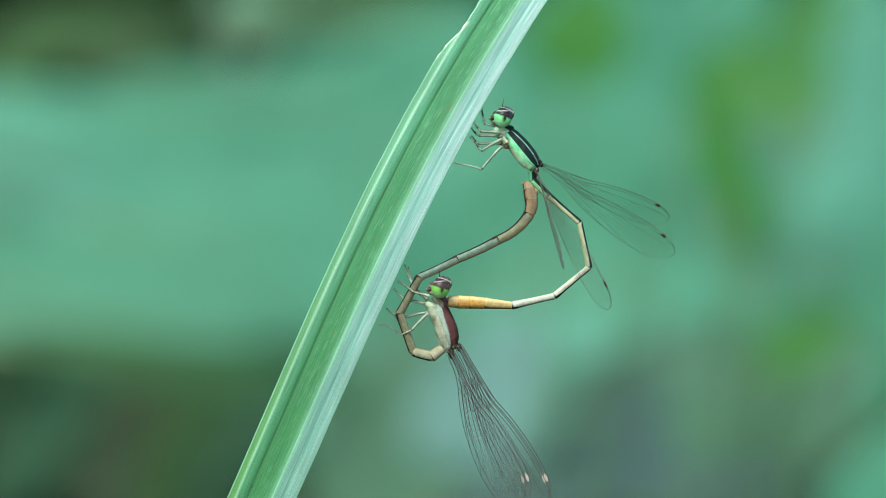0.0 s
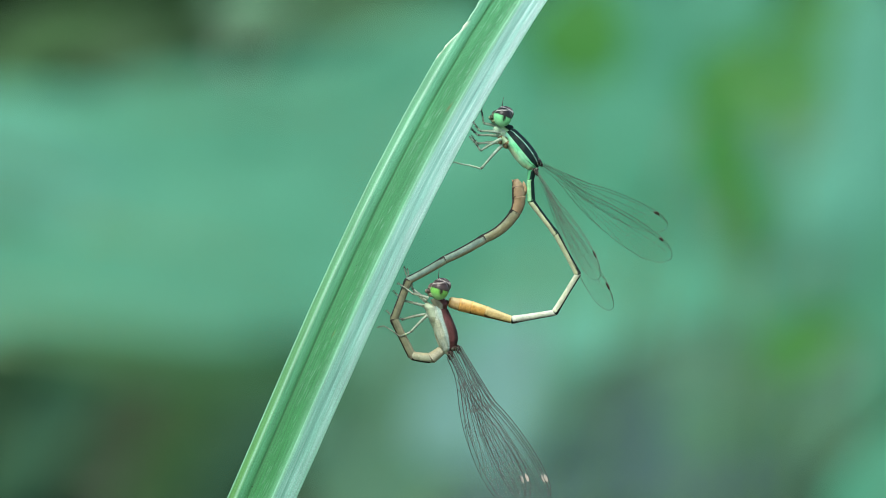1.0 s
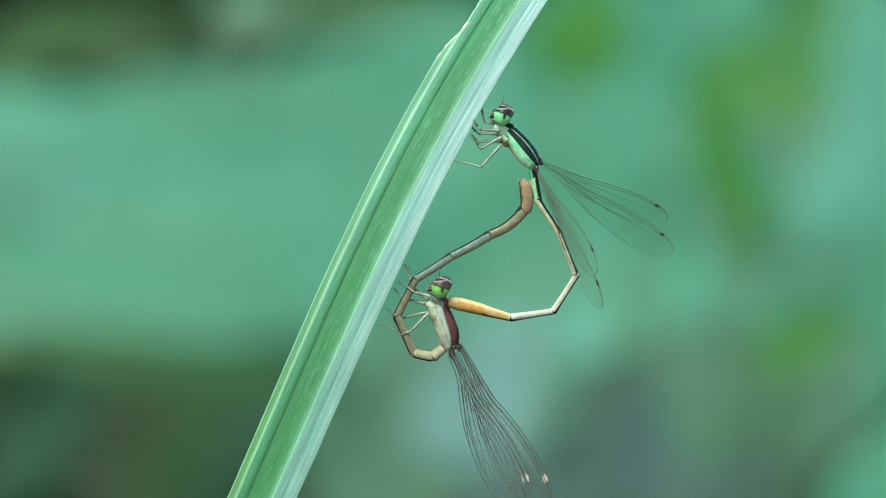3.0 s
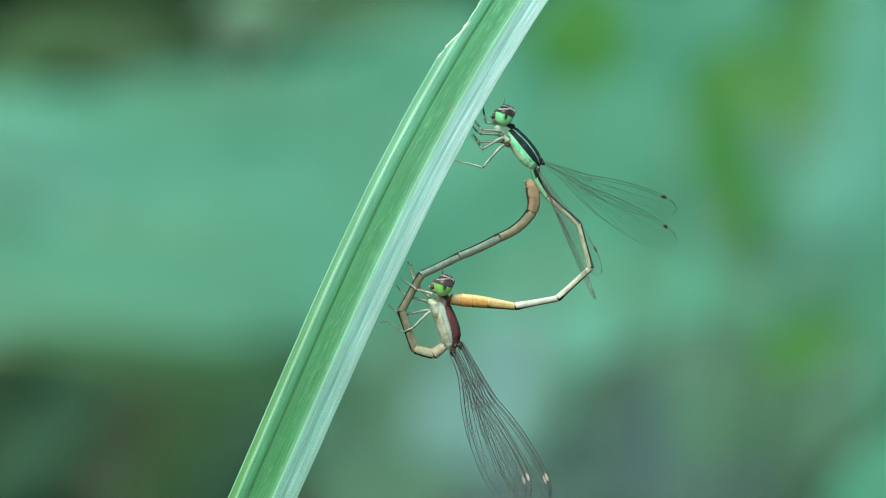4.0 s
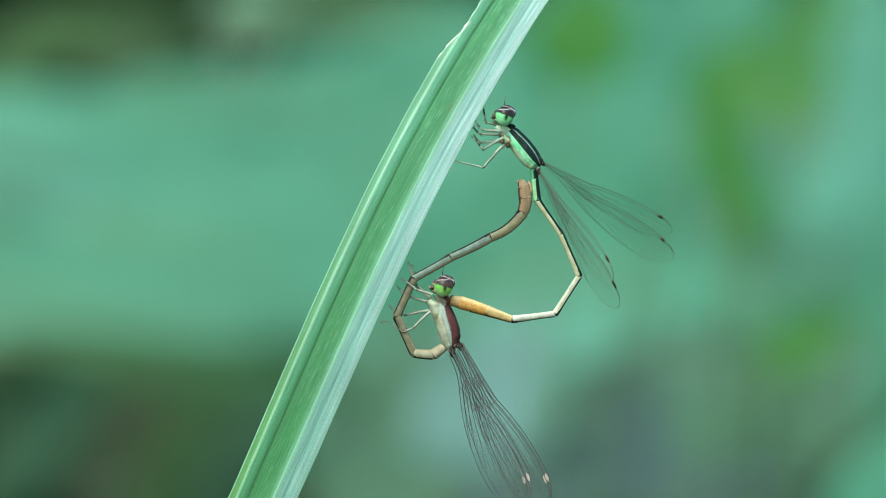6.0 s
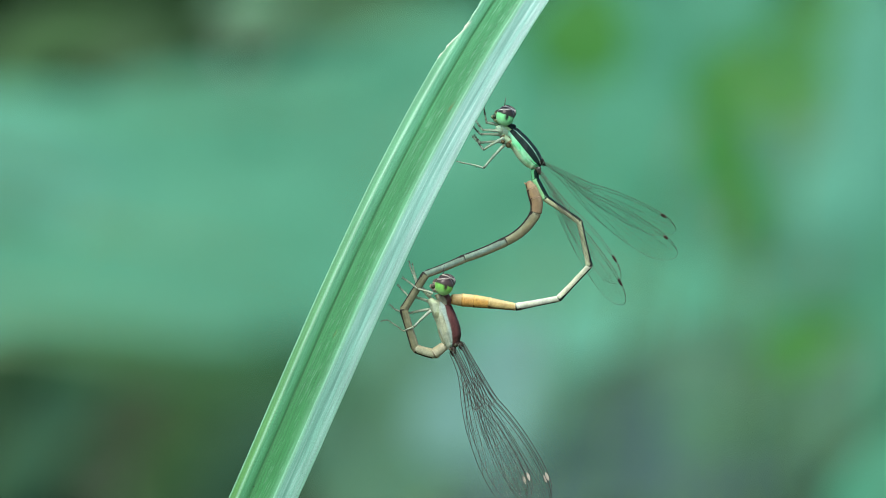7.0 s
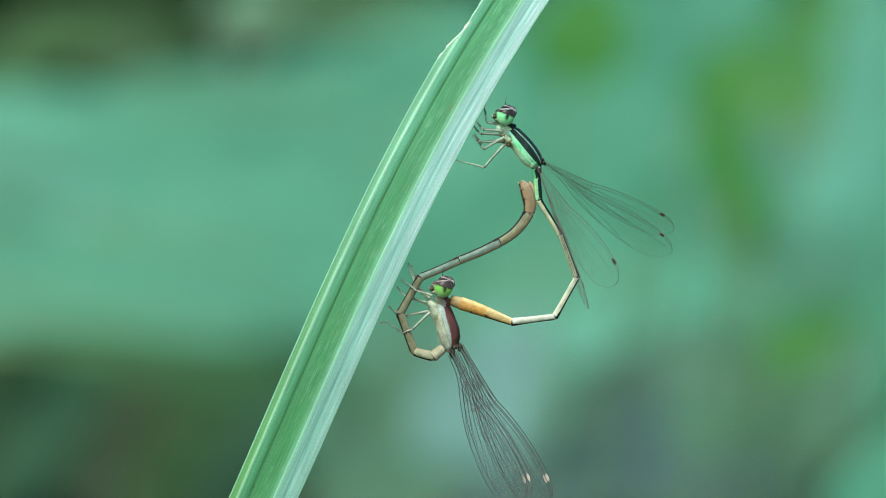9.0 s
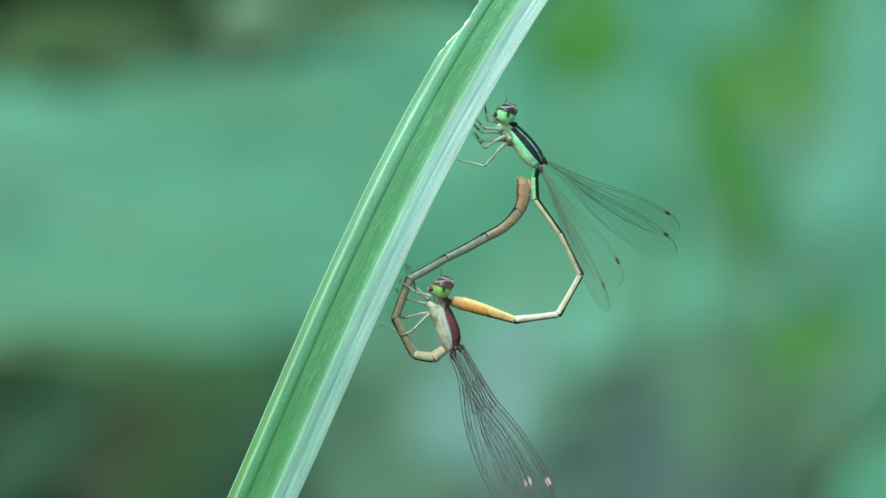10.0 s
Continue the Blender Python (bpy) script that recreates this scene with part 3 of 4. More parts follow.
def wing(root, length, width, veins, stigma, thick, faint, mark=(0.50, 0.20), seed=0, root_weight=1.0, name="wing"):
    """A stalked net-veined wing along +x with its front rim to +z: clear membrane, raised veins, a stigma near the tip."""
    L, W = length, width
    rnd = random.Random(seed)

    def place(s, f):
        s = min(1.0, max(0.0, s))
        lo, hi = between(REAR_RIM, s), between(FRONT_RIM, s)
        if s > 0.84:
            k = (max(0.0, 1 - ((s - 0.84) / 0.16) ** 2.3)) ** 0.5
            lo, hi = lo * k, hi * k
        y = 0.035 * math.cos(f * 19 + s * 3) * step(s, 0.15, 0.4) + 0.10 * math.sin(s * 2.4)
        return Vector((s * L * MM, y * MM, (lo + (hi - lo) * f) * W * MM))

    def even(u):
        return 1 - (1 - u) ** 1.9

    bm = bmesh.new()
    n, k = 56, 14
    rows = [[bm.verts.new(place(even(0.995 * i / n), j / k)) for j in range(k + 1)] for i in range(n + 1)]
    for a, b in zip(rows, rows[1:]):
        for j in range(k):
            bm.faces.new((a[j], b[j], b[j + 1], a[j + 1]))
    sheet = part(name, bm, membrane, root)
    sheet.visible_shadow = False
    net = bmesh.new()

    def vein(pairs, r, fade=0.72):
        radii = [r * MM * (1.20 - fade * s) * (root_weight + (1 - root_weight) * step(s, 0.05, 0.38)) for s, _ in pairs]
        tube([place(s, f) for s, f in pairs], radii, 5, net)

    ends = [even(u / 70) for u in range(71)]
    vein([(s, 1.0) for s in ends], thick * 1.1, 0.36)
    vein([(s, 0.0) for s in ends], thick * 0.85, 0.40)
    for points, weight in LONG_VEINS:
        s0, s1 = points[0][0], points[-1][0]
        vein([(s, between(points, s)) for s in (s0 + (s1 - s0) * i / 34 for i in range(35))], thick * weight, 0.45 if weight >= 0.8 else 0.72)
    # the crossing veins between neighbouring long ones, one rank after the other
    runs = [((0, 1.0), (1, 1.0))] + [v for v, _ in LONG_VEINS[1:]] + [((0, 0.0), (1, 0.0))]
    count = [10, 9, 9, 9, 10, 10, 8, 6]
    for (a, b), many in zip(zip(runs, runs[1:]), count):
        s0 = max(0.40, a[0][0] + 0.02, b[0][0] + 0.02)
        s1 = min(0.945, a[-1][0] - 0.01, b[-1][0] - 0.01 if b[-1][1] > 0 else 0.9)
        if b[-1][1] == 0.0 and b[-1][0] < 1:
            s1 = min(s1, b[-1][0] - 0.03)
        for i in range(many):
            s = s0 + (s1 - s0) * (i + 0.5 + 0.16 * rnd.uniform(-1, 1)) / many
            lean = rnd.uniform(-0.006, 0.010)
            vein([(s, between(a, s)), (s + lean, between(b, s + lean))], thick * faint)
    # rear cells behind the two veins that run out into the rim
    for a, s0, s1, many in ((LONG_VEINS[5][0], 0.77, 0.87, 4), (LONG_VEINS[6][0], 0.58, 0.74, 5), (LONG_VEINS[4][0], 0.88, 0.92, 2), (LONG_VEINS[7][0], 0.27, 0.54, 6)):
        for i in range(many):
            s = s0 + (s1 - s0) * (i + 0.5 + 0.2 * rnd.uniform(-1, 1)) / many
            vein([(s, between(a, s)), (s + 0.012, between(a, s) * 0.5), (s + 0.016, 0.0)], thick * faint)
    # arculus, the four-sided cell, the bridge below the node, two early crossings
    for pairs, weight in ((((0.18, 0.66), (0.19, 0.56), (0.19, 0.46)), 0.8), (((0.28, 0.44), (0.245, 0.30)), 0.8), (((0.19, 0.46), (0.205, 0.34)), 0.7), (((0.245, 0.30), (0.215, 0.14), (0.20, 0.0)), 0.7),
                          (((0.36, 1.0), (0.368, 0.80), (0.378, 0.63), (0.36, 0.56), (0.34, 0.52)), 1.05), (((0.28, 0.60), (0.34, 0.52)), 0.6), (((0.13, 1.0), (0.135, 0.61)), 0.7), (((0.235, 1.0), (0.24, 0.71)), 0.7),
                          (((0.34, 0.52), (0.33, 0.37)), 0.6), (((0.30, 0.41), (0.305, 0.23)), 0.5), (((0.36, 0.34), (0.365, 0.16)), 0.5)):
        vein(list(pairs), thick * weight * 1.25, 0.5)
    part("vein_net", net, veins, sheet, "fine dark branching veins")
    sb = bmesh.new()
    c = place(0.868, 1.0).lerp(place(0.868, 0.90), 0.55)
    tilt = (place(0.90, 1.0).z - place(0.84, 1.0).z) / (0.06 * L * MM)
    a, b = mark
    pts = [(-a, -b * 0.35), (-0.35 * a, -b), (0.45 * a, -b * 0.9), (a, 0.1 * b), (0.4 * a, b), (-0.4 * a, b * 0.85)]
    up = [sb.verts.new(c + Vector((x * MM, -0.045 * MM, z * MM + x * MM * tilt))) for x, z in pts]
    dn = [sb.verts.new(c + Vector((x * MM, 0.045 * MM, z * MM + x * MM * tilt))) for x, z in pts]
    sb.faces.new(up), sb.faces.new(dn[::-1])
    for i in range(6):
        sb.faces.new((up[i], dn[i], dn[(i + 1) % 6], up[(i + 1) % 6]))
    part("stigma", sb, stigma, sheet, smooth=False)
    part("wing_hinge", ball((0.10 * MM, 0, 0), (0.34 * MM, 0.14 * MM, 0.13 * MM), None, 8, 12), cuticle, sheet, paint=lambda co: blend((0.03, 0.025, 0.02), (0.16, 0.15, 0.11), step(noise.noise(co * 6000), 0.05, 0.3)))
    return sheet


def leg(root, o, joints, y0, y1, thick, light, dark, shade=1.0, name="leg"):
    """A jointed leg from the body (depth y0) to the foot (depth y1), places in mm: femur, tibia and foot with bristles."""
    k = len(joints)
    pts = [at(p, y0 + (y1 - y0) * i / (k - 1)) - at(o) for i, p in enumerate(joints)]
    rnd = random.Random(int(abs(joints[0][0] * 91 + joints[-1][1] * 37)))
    femur = None
    for i in range(k - 1):
        a, b = pts[i], pts[i + 1]
        r = thick * (1.0, 0.58, 0.42, 0.36)[min(i, 3)]
        n = 14
        sag = (b - a).length * 0.03
        path = [a.lerp(b, s / n) + Vector((0, 0, sag * math.sin(math.pi * s / n))) for s in range(n + 1)]
        radii = [r * MM * (1.0 - 0.35 * s / n + 0.18 * (s in (0, n))) for s in range(n + 1)]
        bm = tube(path, radii, 8)
        way = (b - a).normalized()
        side = way.cross(Vector((0, 1, 0)))
        spines = (5, 6, 3, 2)[min(i, 3)]
        hair = bmesh.new()
        for s in range(spines):
            for sign in (-1, 1):
                p = a.lerp(b, (s + 0.7 + 0.3 * rnd.random()) / (spines + 0.6))
                q = p + (side * sign * 0.9 + way * 0.5 + Vector((0, rnd.uniform(-0.5, 0.5), 0))).normalized() * (0.20 * MM)
                tube([p, q], [0.020 * MM, 0.008 * MM], 4, hair)

        def pigment(co, a=a, b=b, i=i, r=r):
            s = (co - a).dot(b - a) / (b - a).length_squared
            off = (co - a.lerp(b, s)).length / MM
            c = blend(light, dark, min(1.0, (0.06, shade * (0.3 + 0.5 * step(s, 0.3, 1.0)), 0.9, 1.2)[min(i, 3)] * (0.6 + 1.6 * max(0, noise.noise((s * 7, i * 3.1, a.x * 900))))))
            lift = (co - a.lerp(b, s)).z / MM / r
            c = blend(c, dark, 0.75 * max(step(lift, 0.45, 0.75), step(lift, -0.55, -0.8)) * (i == 0) * step(s, 0.25, 0.5))
            c = blend(c, dark, step(s, 0.90, 0.96) * (0.9 if i == 0 else 0.6))
            return blend(c, dark, step(off, r * 1.5, r * 1.9))

        ob = part((name, "tibia", "foot", "claw")[min(i, 3)], bm, cuticle, femur or root, paint=pigment)
        femur = femur or ob
        part("bristles", hair, dark_horn, femur, "short dark bristles")["kind"] = "stuff"
    return femur


def head(root, o, c, tilt, lower, upper, face, stripe, size=1.0, bulge=1.0, cap=0.13):
    """A broad head seen from its side at c (mm): capsule, bulging two-tone eyes, face, ocelli and feelers."""
    turn = Matrix.Rotation(radians(tilt), 4, "Y")
    mid = at(c) - at(o)

    def put(v):
        return mid + turn @ (Vector(v) * MM * size)

    def lump(centre, half, rings=16, sides=24):
        bm = ball((0, 0, 0), half, None, rings, sides)
        bmesh.ops.transform(bm, matrix=Matrix.Translation(put(centre)) @ turn @ Matrix.Scale(MM * size, 4), verts=bm.verts)
        return bm

    inv = turn.inverted()

    def local(co):
        return inv @ (co - mid) / MM / size

    def crown_paint(co):
        v = local(co)
        band = math.exp(-((v.z - 0.86 + 0.30 * v.x) / 0.045) ** 2) + math.exp(-((v.x - 0.74 - 0.25 * v.z) / 0.045) ** 2)
        speck = step(noise.noise(v * 4.0), 0.12, 0.30)
        return blend(blend(upper, stripe, min(1, band)), stripe, 0.35 * speck * step(v.z, 0.45, 0.6))

    skull = part("head", lump((0.20, 0, 0.38), (0.78, 1.30, 0.64)), cuticle, root, paint=crown_paint)

    def face_paint(co):
        v = local(co)
        spot = step(noise.noise(v * 2.6 + Vector((3, 1, 0))), -0.05, 0.2)
        return blend(face, upper, 0.85 * max(spot, step(v.z, 0.10, 0.25)))

    for name, centre, half in (("frons", (-0.55, 0, 0.15), (0.42, 0.85, 0.40)), ("labrum", (-0.88, 0, -0.18), (0.32, 0.60, 0.24)), ("jaw", (-0.55, 0, -0.42), (0.42, 0.62, 0.26))):
        part(name, lump(centre, half), cuticle, skull, paint=face_paint)
    for sign in (-1, 1):

        def eye_paint(co):
            v = local(co)
            edge = cap - 0.22 * v.x + 0.03 * noise.noise((v.x * 4, v.y * 4, 0))
            spot = math.exp(-((v.x - 0.16) / 0.12) ** 2 - ((v.z + 0.07) / 0.26) ** 2)
            c1 = blend(lower, tuple(min(0.9, x * 0.9 + 0.16) for x in lower), step(v.z + 0.2 * v.x, -0.22, -0.75))
            c1 = blend(c1, upper, max(step(v.z, edge - 0.05, edge + 0.06), min(1, spot * 2.2)))
            # pale arc over the cap: a painted highlight, in the marking colour
            line = math.exp(-((v.z - 0.58 - 0.16 * v.x) / 0.040) ** 2) * step(v.x, 0.55, 0.2)
            c1 = blend(c1, tuple(x * 2.0 + 0.014 for x in upper), 0.6 * step(v.z, edge + 0.05, edge + 0.14) * step(v.z, 0.52, 0.40))
            return blend(c1, stripe, min(1, 0.75 * line) * step(v.z, edge + 0.06, edge + 0.15))

        part("eye", lump((0.02, sign * 1.05, -0.02), (0.84 * bulge, 0.72, 0.90 * bulge), 28, 40), eye_skin, skull, "green eye with a dark cap", paint=eye_paint)
        pts = [put((-0.12, sign * 0.45, 0.80)), put((-0.16, sign * 0.50, 1.15)), put((-0.12, sign * 0.55, 1.75))]
        part("feeler", tube(pts, [0.06 * MM, 0.035 * MM, 0.014 * MM], 6), dark_horn, skull)
        part("ocellus", lump((0.05, sign * 0.35, 0.92), (0.10, 0.10, 0.08), 8, 12), dark_horn, skull)
    return skull


def thorax(root, o, rings, deep, pigment, name="thorax"):
    """Rings (place mm, half height mm) lofted along the body."""
    pts = [at(p) - at(o) for p, _ in rings]
    fine = []
    n = 12
    for i in range(len(pts) - 1):
        for s in range(n):
            f = s / n
            g = f * f * (3 - 2 * f) * 0.5 + f * 0.5
            r = rings[i][1] + (rings[i + 1][1] - rings[i][1]) * g
            fine.append((pts[i].lerp(pts[i + 1], f), r))
    fine.append((pts[-1], rings[-1][1]))
    way = (pts[-1] - pts[0]).normalized()
    bm = loft([(p, way, r * MM, r * MM * deep) for p, r in fine], 80)
    bm.normal_update()
    for v in bm.verts:
        p = v.co / MM
        v.co += v.normal * MM * (0.05 * noise.noise(p * 1.3) + 0.03 * noise.noise(p * 3.5 + Vector((7, 0, 0))) - 0.06 * math.exp(-(math.sin(p.x * 2.1 + p.z * 0.7) / 0.25) ** 2))
    up = way.cross(Vector((0, 1, 0)))
    base, full = pts[0], (pts[-1] - pts[0]).length

    def tint(co):
        s = (co - base).dot(way) / full
        i = min(len(fine) - 1, max(0, int(s * (len(fine) - 1) + 0.5)))
        h = (co - fine[i][0]).dot(up) / MM / fine[i][1]
        return pigment(s, h, co / MM)

    return part(name, bm, cuticle, root, paint=tint)


GREEN, PALE, BLACK = (0.19, 0.72, 0.35), (0.46, 0.72, 0.42), (0.005, 0.019, 0.017)
CREAM = (0.46, 0.50, 0.31)
MAROON = (0.115, 0.045, 0.042)


def male():
    o = (6.8, 8.8)
    root = rooted("damselfly", o)
    tagged(root, "green and black male damselfly clinging to the grass blade", "damselfly", "mating damselflies")

    def side_paint(s, h, co):
        c = blend((0.56, 0.76, 0.48), GREEN, step(h + 0.18 * noise.noise(co * 1.4), -0.80, -0.40))
        c = blend(c, (0.38, 0.78, 0.50), 0.6 * step(noise.noise(co * 1.1 + Vector((2, 5, 0))), 0.0, 0.35))
        c = blend(c, BLACK, step(h, -0.06, 0.0))
        c = blend(c, (0.40, 0.72, 0.56), 0.95 * math.exp(-((h - 0.62) / 0.034) ** 2))
        c = blend(c, (0.50, 0.80, 0.60), 0.55 * math.exp(-((h + 0.52 - 0.2 * s) / 0.05) ** 2) * step(s, 0.25, 0.35))
        c = blend(c, (0.40, 0.76, 0.66), 0.7 * math.exp(-((s - 0.10) / 0.07) ** 2) * step(h, 0.0, -0.15))
        c = blend(c, BLACK, 0.8 * math.exp(-((h + 0.30 - 0.55 * (s - 0.75)) / 0.05) ** 2) * step(s, 0.70, 0.78))
        spot = min(1.0, 1.4 * math.exp(-((s - 0.16) / 0.06) ** 2 - ((h + 0.62) / 0.22) ** 2))
        return blend(c, (0.10, 0.052, 0.02), 0.9 * spot)

    thorax(root, o, [((5.55, 10.5), 0.40), ((5.9, 10.05), 0.74), ((6.45, 9.4), 0.86), ((7.05, 8.65), 0.95), ((7.64, 7.94), 0.92), ((8.04, 7.44), 0.77), ((8.35, 7.15), 0.34)], 1.0, side_paint)
    thorax(root, o, [((5.15, 10.95), 0.30), ((5.45, 10.75), 0.42), ((5.8, 10.5), 0.50), ((6, 10.25), 0.45)], 1.1,
           lambda s, h, co: blend(PALE, BLACK, step(h, -0.1, 0.1)), "prothorax")
    thorax(root, o, [((4.55, 10.75), 0.20), ((4.85, 10.55), 0.36), ((5.25, 10.3), 0.46), ((5.7, 9.95), 0.42), ((6.1, 9.6), 0.25)], 1.2,
           lambda s, h, co: blend((0.50, 0.72, 0.50), (0.30, 0.50, 0.30), step(noise.noise(co * 2.0), 0.05, 0.3)), "breast")
    thorax(root, o, [((5, 10), 0.28), ((5.3, 9.75), 0.42), ((5.75, 9.35), 0.46), ((6.2, 8.95), 0.30)], 1.6,
                 lambda s, h, co: blend((0.36, 0.52, 0.32), (0.14, 0.08, 0.03), 0.9 * step(math.sin(s * 13.0) - 0.6 * h, 0.5, 0.8)), "hip")
    for c, r in (((5.10, 9.36), 0.18), ((5.58, 9.04), 0.23)):
        part("hip_joint", ball(at(c, -0.80) - at(o), (r * MM, 0.14 * MM, r * MM), None, 12, 18), cuticle, root, "round brown hip joint", paint=lambda co: blend((0.036, 0.030, 0.012), (0.115, 0.095, 0.042), step(noise.noise(co * 5000), -0.1, 0.3)))
    part("collar", ball(at((6.02, 10.72)) - at(o), (0.26 * MM, 0.50 * MM, 0.22 * MM), None, 12, 18), cuticle, root, "black collar behind the head", paint=lambda co: BLACK)
    for name, c, half in (("wing_plate", (8.35, 7.65), (0.42, 0.62, 0.40)), ("wing_plate", (8.15, 7), (0.36, 0.50, 0.30))):
        part(name, ball(at(c) - at(o), [v * MM for v in half], None, 12, 18), cuticle, root, paint=lambda co: blend((0.018, 0.018, 0.014), (0.34, 0.38, 0.30), step(noise.noise(co * 4200), 0.12, 0.3)))
    head(root, o, (5.275, 11.625), 8, (0.22, 0.70, 0.30), (0.010, 0.009, 0.009), (0.30, 0.38, 0.20), (0.66, 0.66, 0.62), 1.0, 0.95, 0.08)
    for joints, y0, y1 in ((((5, 10.75), (3.65, 11.1), (3.45, 12.25), (3.35, 12.65)), 0.4, 0.6), (((5.1, 10.25), (3.3, 10.4), (2.95, 10.85), (2.7, 11.25)), -0.4, -0.3),
                           (((5.2, 9.95), (3.15, 10.05), (2.75, 10.4), (2.5, 10.75)), 0.5, 0.7), (((5.2, 9.7), (3.35, 8.65), (2.95, 9.25), (2.35, 9.9)), -0.5, -0.5),
                           (((5.3, 9.35), (3.1, 9.3), (2.8, 9.65), (2.55, 10.05)), 0.5, 0.8), (((5.25, 9.1), (3.4, 7.05), (1.55, 7.5), (0.95, 7.65)), -0.6, -0.1)):
        leg(root, o, joints, y0, y1, 0.150, (0.37, 0.49, 0.37), (0.030, 0.026, 0.020), 0.25 if joints[1][1] < 8 else 1.7)
    segs = []
    for n, (a, b, waist, side, back, stripe) in enumerate((
            (0.38, 0.32, 0.0, (0.11, 0.40, 0.19), BLACK, -0.2), (0.34, 0.34, 0.0, (0.26, 0.55, 0.28), BLACK, 0.05), (0.32, 0.28, 0.03, CREAM, BLACK, 0.28),
            (0.28, 0.30, 0.03, CREAM, BLACK, 0.42), (0.28, 0.31, 0.03, (0.50, 0.53, 0.39), BLACK, 0.55), (0.29, 0.36, 0.03, (0.50, 0.54, 0.43), (0.04, 0.035, 0.03), 0.70))):
        segs.append(segment(root, MALE[n], a, b, 1.0, side, back, BLACK, stripe, waist, cap=0.028, rim=0.0))
    end = []
    for length, a, b, back, skin, top in ((2.5, 0.33, 0.50, 0.70, (0.52, 0.40, 0.17), (0.72, 0.60, 0.30)), (1.3, 0.50, 0.57, 0.85, (0.58, 0.33, 0.085), (0.76, 0.60, 0.26)),
                                          (1.0, 0.56, 0.58, 1.1, (0.58, 0.33, 0.095), (0.74, 0.60, 0.29)), (0.85, 0.56, 0.46, 1.3, (0.48, 0.34, 0.15), (0.56, 0.46, 0.24))):
        end.append(segment(root, length, a, b, 1.0, skin, (0.16, 0.09, 0.03), (0.46, 0.27, 0.08), back, 0.0, 0.022, "orange tail segment", top, mottle=0.2))
    for sign in (-1, 1):
        hook = tube([(0.6 * MM, sign * 0.22 * MM, 0.1 * MM), (1.0 * MM, sign * 0.30 * MM, 0.05 * MM), (1.25 * MM, sign * 0.18 * MM, -0.12 * MM)], [0.16 * MM, 0.12 * MM, 0.04 * MM], 8)
        part("clasper", hook, cuticle, end[3], "dark brown hooked clasper", paint=lambda co: (0.09, 0.05, 0.03))
    wings = [wing(root, 13.8, 3.1, vein_grey, stigma_red, 0.0205, 0.48, (0.31, 0.16), 1, 0.65), wing(root, 15.1, 3.2, vein_grey, stigma_red, 0.0205, 0.48, (0.28, 0.12), 2, 0.65),
             wing(root, 12.8, 3.1, vein_grey, stigma_dark, 0.021, 0.47, (0.38, 0.13), 3, 0.65), wing(root, 14.0, 3.2, vein_grey, stigma_dark, 0.021, 0.47, (0.38, 0.13), 4, 0.65)]
    return root, segs, end, wings


